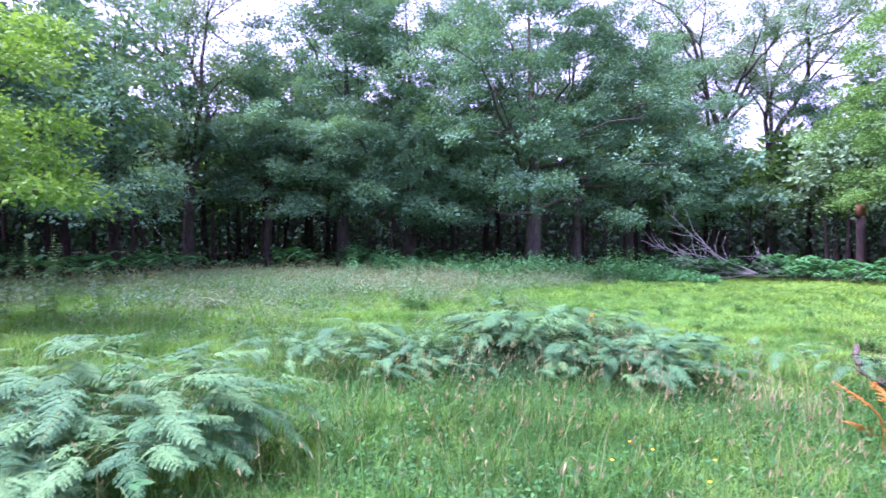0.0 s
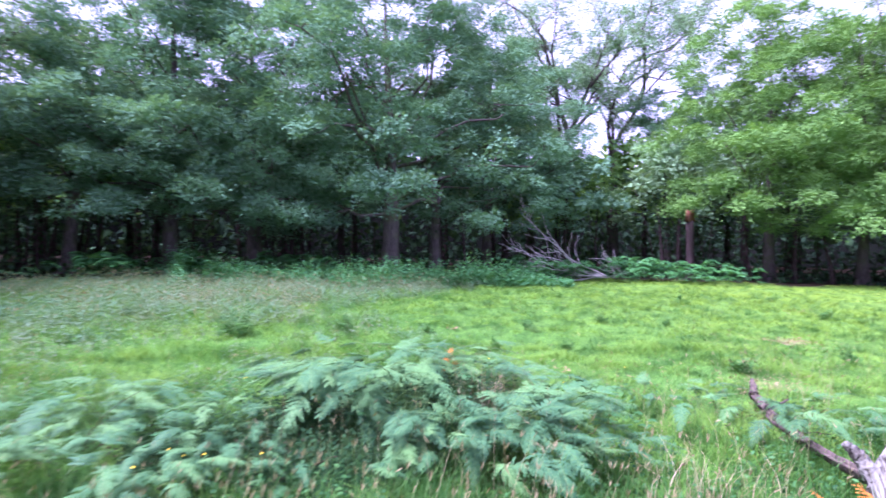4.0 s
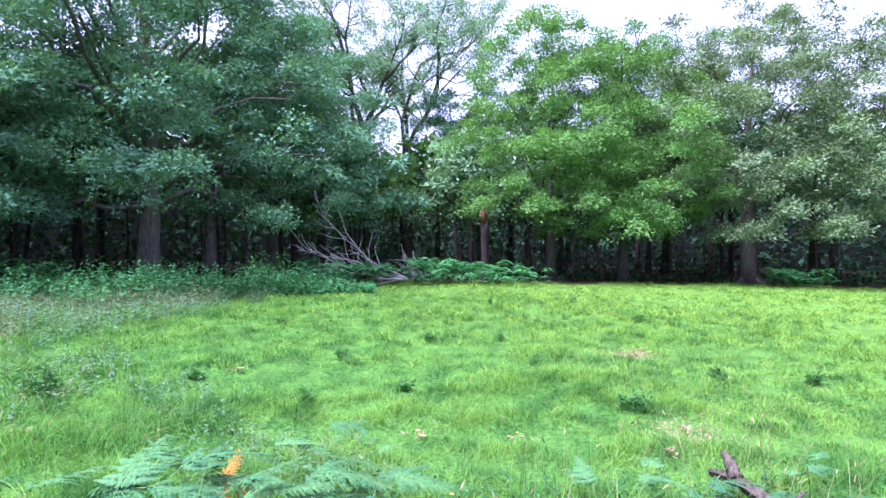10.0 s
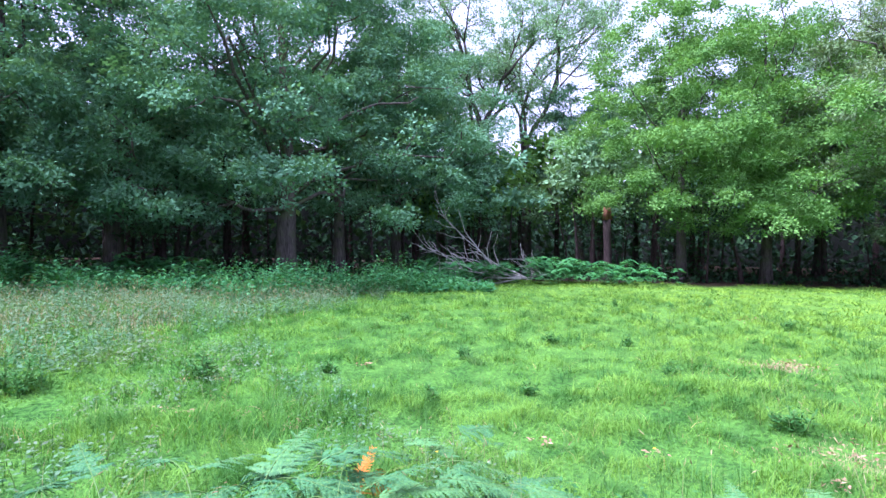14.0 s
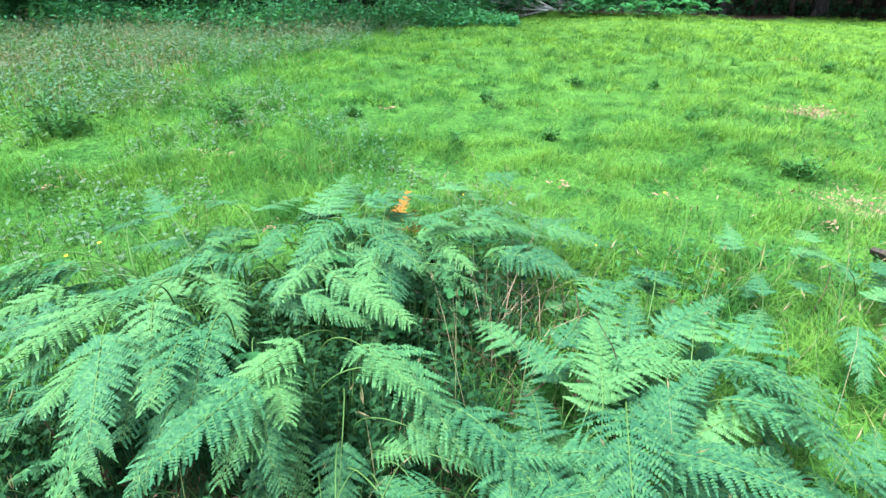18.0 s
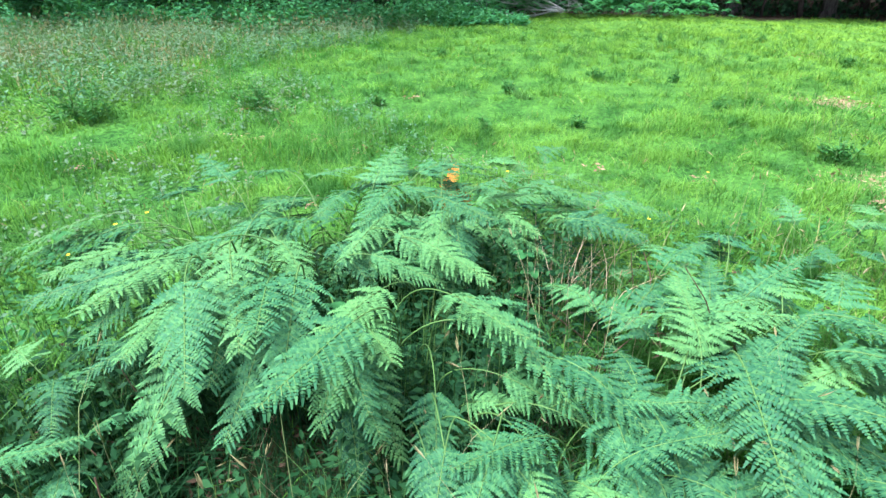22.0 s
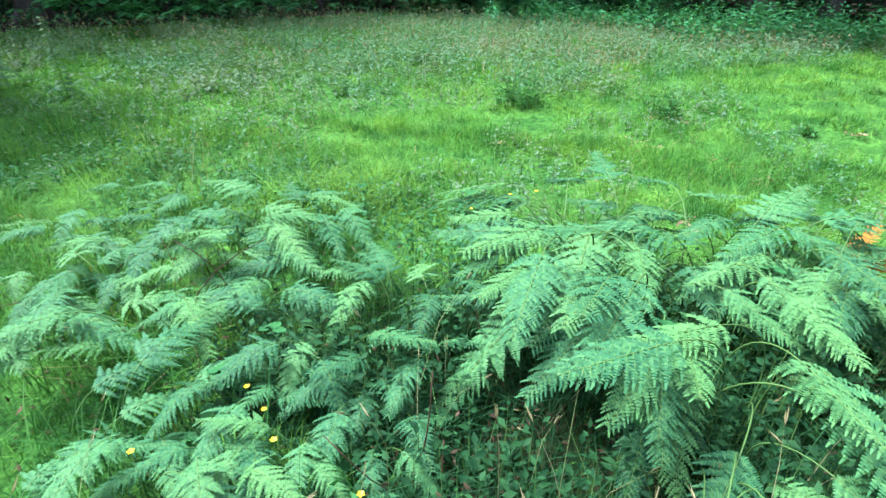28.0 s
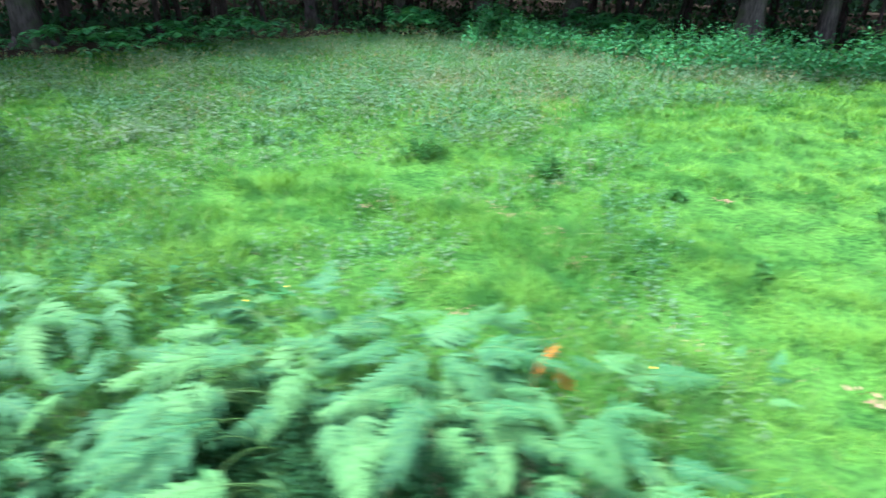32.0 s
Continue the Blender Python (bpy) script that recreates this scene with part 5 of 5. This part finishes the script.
    tip = base + np.stack([rng.normal(0.03, 0.1, n), rng.normal(0, 0.1, n), h], -1)
    side = unit(np.stack([rng.normal(0, 1, n), rng.normal(0, 1, n), np.zeros(n)], -1)) * 0.0014
    s.add(np.stack([base - side, base + side, tip], 1).reshape(-1, 3), np.arange(n * 3).reshape(-1, 3), 1)
    for k in range(5):
        nod = np.stack([rng.normal(0.25, 0.25, n), rng.normal(0, 0.25, n), np.ones(n)], -1)
        leaves(s, tip + rng.normal(0, 0.004, (n, 3)) - [0, 0, 0.02], nod, rng.normal(0, 1, (n, 3)), rng.uniform(0.04, 0.07, n), rng.uniform(0.003, 0.006, n), 0, 0.3)
    tagged(new("grass_seed_heads", s.mesh("grass_seed_heads", [M_SEED, M_STEM])), "pinkish-brown grass seed heads on thin dry stems", "grass", kind="stuff")


meadow()


def rough_corner():
    """Flowering grasses over the weeds in the glade's corner, many pale heads on thin stems."""
    rng = np.random.default_rng(400)
    xy = scatter(4200, -13, 8, 10.5, 26, 401, lambda x, y, r: (wood_depth(x, y) < -1.5) & (x < np.interp(y, [10, 12, 15.6, 17.6, 22, 27], [-1.5, 0.0, 2.4, 5.0, 7.0, 8.0])) & (soft_noise(x, y, 1.5, 55) + 0.2 * r.random(len(x)) > 0.58))
    n = len(xy)
    h = rng.uniform(0.28, 0.6, n)
    base = np.stack([xy[:, 0], xy[:, 1], ground_z(xy[:, 0], xy[:, 1])], -1)
    tip = base + np.stack([rng.normal(0, 0.14, n), rng.normal(0, 0.14, n), h], -1)
    side = unit(np.stack([rng.normal(0, 1, n), rng.normal(0, 1, n), np.zeros(n)], -1)) * 0.0025
    s = Soup()
    s.add(np.stack([base - side, base + side, tip], 1).reshape(-1, 3), np.arange(n * 3).reshape(-1, 3), 1)
    for k in range(3):
        way = unit(tip - base) + rng.normal(0, 0.25, (n, 3))
        leaves(s, tip - [0, 0, 0.03], way, rng.normal(0, 1, (n, 3)), rng.uniform(0.05, 0.1, n), rng.uniform(0.008, 0.016, n), 0, 0.3)
    tagged(new("grass_seed_heads", s.mesh("grass_seed_heads", [M_SEED, M_STEM])), "pale flowering grasses over the weeds", "grass", kind="stuff")


rough_corner()


def dry_tussock(x, y, n, h, seed, r=0.25):
    rng = np.random.default_rng(seed)
    s = Soup()
    xy = np.stack([rng.normal(x, r * 0.5, n), rng.normal(y, r * 0.5, n)], -1)
    blades(s, xy, h * rng.uniform(0.5, 1.1, n), rng.uniform(0.0025, 0.005, n), 0.6, seed + 1)
    tagged(new("dry_tussock", s.mesh("dry_tussock", M_DRY)), "straw-coloured tussock of dead grass", "grass", "dry tussocks", "stuff")


dry_tussock(2.1, 6.5, 120, 0.5, 120, 0.4)
dry_tussock(2.9, 4.55, 90, 0.42, 121, 0.4)
dry_tussock(8.7, 9.7, 900, 0.06, 122, 0.5)
dry_tussock(5.95, 7.2, 520, 0.06, 123, 0.5)
dry_tussock(-1.0, 13.5, 120, 0.4, 124, 0.6)
dry_tussock(0.2, 15.8, 160, 0.45, 125, 0.8)
dry_tussock(-2.2, 16.8, 160, 0.45, 126, 0.8)


def bramble(x, y, z, seed, size=1.0):
    """A cane with a few three-part leaves."""
    rng = np.random.default_rng(seed)
    top = tagged(new("bramble"), "bramble shoot with broad three-part leaves", "bramble", "brambles")
    top.location = (x, y, float(ground_z(x, y)))
    cane = bend((0, 0, -0.02), (rng.normal(0, 0.4), rng.normal(0, 0.4), 1), z, 5, -0.1, 0.1, rng)
    s = Soup()
    add_tube(s, cane, np.linspace(0.004, 0.002, 6), 5)
    part("cane", s.mesh("cane", M_STALK), top)
    for k in range(4):
        s = Soup()
        c = cane[5 - k] if k < 3 else cane[3]
        a0 = rng.uniform(0, 2 * math.pi)
        st = c + np.array([math.cos(a0), math.sin(a0), 0.2]) * 0.05
        ang = np.array([a0, a0 + 1.25, a0 - 1.25])
        al = np.stack([np.cos(ang), np.sin(ang), np.full(3, -0.15)], -1)
        ll = np.array([0.07, 0.058, 0.058]) * size * rng.uniform(0.85, 1.2)
        sv = unit(np.cross(al, [0, 0, 1.0]))
        pts, tri = [], []
        for q in range(3):
            o = len(pts)
            prof = [(0, 0.0), (0.2, 0.26), (0.5, 0.34), (0.8, 0.2), (1.0, 0.0)]
            for f, wd in prof:
                pts.append(st + al[q] * ll[q] * f + np.array([0, 0, -0.12 * f * f * ll[q]]))
                pts.append(st + al[q] * ll[q] * f + sv[q] * wd * ll[q] + np.array([0, 0, 0.1 * wd * ll[q]]))
                pts.append(st + al[q] * ll[q] * f - sv[q] * wd * ll[q] + np.array([0, 0, 0.1 * wd * ll[q]]))
            for m in range(4):
                i = o + m * 3
                tri += [(i, i + 3, i + 4), (i, i + 4, i + 1), (i, i + 2, i + 5), (i, i + 5, i + 3)]
        s.add(np.array(pts), np.array(tri))
        part("leaf", s.mesh("leaf", M_BRAMBLE, True), top)


rb = np.random.default_rng(130)
BRAMBLES = [(0.95, 5.95, 0.62), (1.6, 6.7, 0.5), (1.75, 6.8, 0.45), (1.5, 6.5, 0.42), (1.9, 6.5, 0.4), (-0.5, 5.85, 0.35), (-0.3, 6.1, 0.3), (-0.35, 5.7, 0.25),
            (-0.6, 5.4, 0.3), (0.1, 5.5, 0.15), (0.35, 5.25, 0.14), (-1.6, 2.6, 0.6), (-1.3, 2.9, 0.65), (-1.9, 3.5, 0.8), (-1.5, 3.6, 0.7), (-2.5, 2.6, 0.7), (-1.1, 2.2, 0.45), (0.7, 6.35, 0.32), (-2.1, 3.3, 0.75), (-1.9, 2.7, 0.6), (-2.3, 2.9, 0.7), (2.6, 6.0, 0.35), (2.3, 6.2, 0.35), (2.2, 7.0, 0.4),
            (3.0, 6.1, 0.25), (3.3, 5.9, 0.22), (0.2, 7.6, 0.3), (-0.2, 7.8, 0.35), (0.05, 8.0, 0.3), (-0.8, 7.7, 0.3)]
for k, (bx, by, bz) in enumerate(BRAMBLES):
    bramble(bx, by, bz, 131 + k)


def buttercup(x, y, h, seed):
    rng = np.random.default_rng(seed)
    top = tagged(new("buttercup"), "small yellow buttercup on a thin stem", "flower", "buttercups")
    top.location = (x, y, float(ground_z(x, y)))
    s = Soup()
    add_tube(s, [(0, 0, 0), (0.01, 0, h * 0.5), (0.0, 0.01, h)], [0.0016, 0.0013, 0.001], 4)
    part("stem", s.mesh("stem", M_STALK), top)
    s = Soup()
    a = np.arange(5) * 2 * np.pi / 5
    leaves(s, np.repeat([[0, 0.01, h]], 5, 0), np.stack([np.cos(a), np.sin(a), np.full(5, 0.45)], -1), np.repeat([[0, 0, 1.0]], 5, 0), np.full(5, 0.014), np.full(5, 0.014))
    part("petals", s.mesh("petals", M_YELLOW), top)


CUPS = [(-0.35, 5.75), (-0.25, 5.7), (-0.1, 5.55), (-0.05, 7.6), (0.15, 7.8), (1.1, 3.2), (1.25, 3.25), (1.5, 3.0), (0.9, 2.9), (1.75, 2.7), (1.35, 2.75), (0.3, 7.9), (2.6, 7.9), (3.1, 7.0), (-0.45, 5.35), (0.25, 5.45), (4.2, 7.6)]
for k, (bx, by) in enumerate(CUPS):
    buttercup(bx, by, 0.2 + 0.12 * rb.random(), 160 + k)


def litter_leaf(x, y, seed, m=16, wide=0.06):
    """A withered bracken scrap lying in the grass."""
    rng = np.random.default_rng(seed)
    s = Soup()
    c = np.stack([rng.normal(0, wide, m), rng.normal(0, wide * 0.7, m), rng.uniform(0.03, 0.08, m)], -1)
    ll = rng.uniform(0.03, 0.065, m)
    leaves(s, c, rng.normal(0, 1, (m, 3)) * [1, 1, 0.3], np.array([0, 0, 1.0]) + rng.normal(0, 0.5, (m, 3)), ll, ll * 0.4)
    ob = tagged(new("withered_leaf", s.mesh("withered_leaf", M_PINK)), "withered pinkish-brown leaves lying on the grass", "dead leaves", "withered leaves", "stuff")
    ob.location = (x, y, float(ground_z(x, y)))


for k, (lx, ly) in enumerate([(1.61, 9.97), (1.1, 10.2), (0.9, 10.4), (1.9, 9.5), (1.0, 11.4), (1.4, 11.3), (2.9, 8.7), (3.9, 8.6), (5.2, 6.9), (3.2, 11.6), (-0.4, 9.9), (2.4, 7.0), (4.6, 8.0), (1.3, 8.3)]):
    litter_leaf(lx, ly, 190 + k)


# worn patches with withered scraps in the turf
for k, (lx, ly, lm) in enumerate([(8.7, 9.7, 240), (5.95, 7.2, 90), (12.5, 13.0, 60), (0.4, 14.6, 60)]):
    litter_leaf(lx, ly, 230 + k, lm, 0.26)
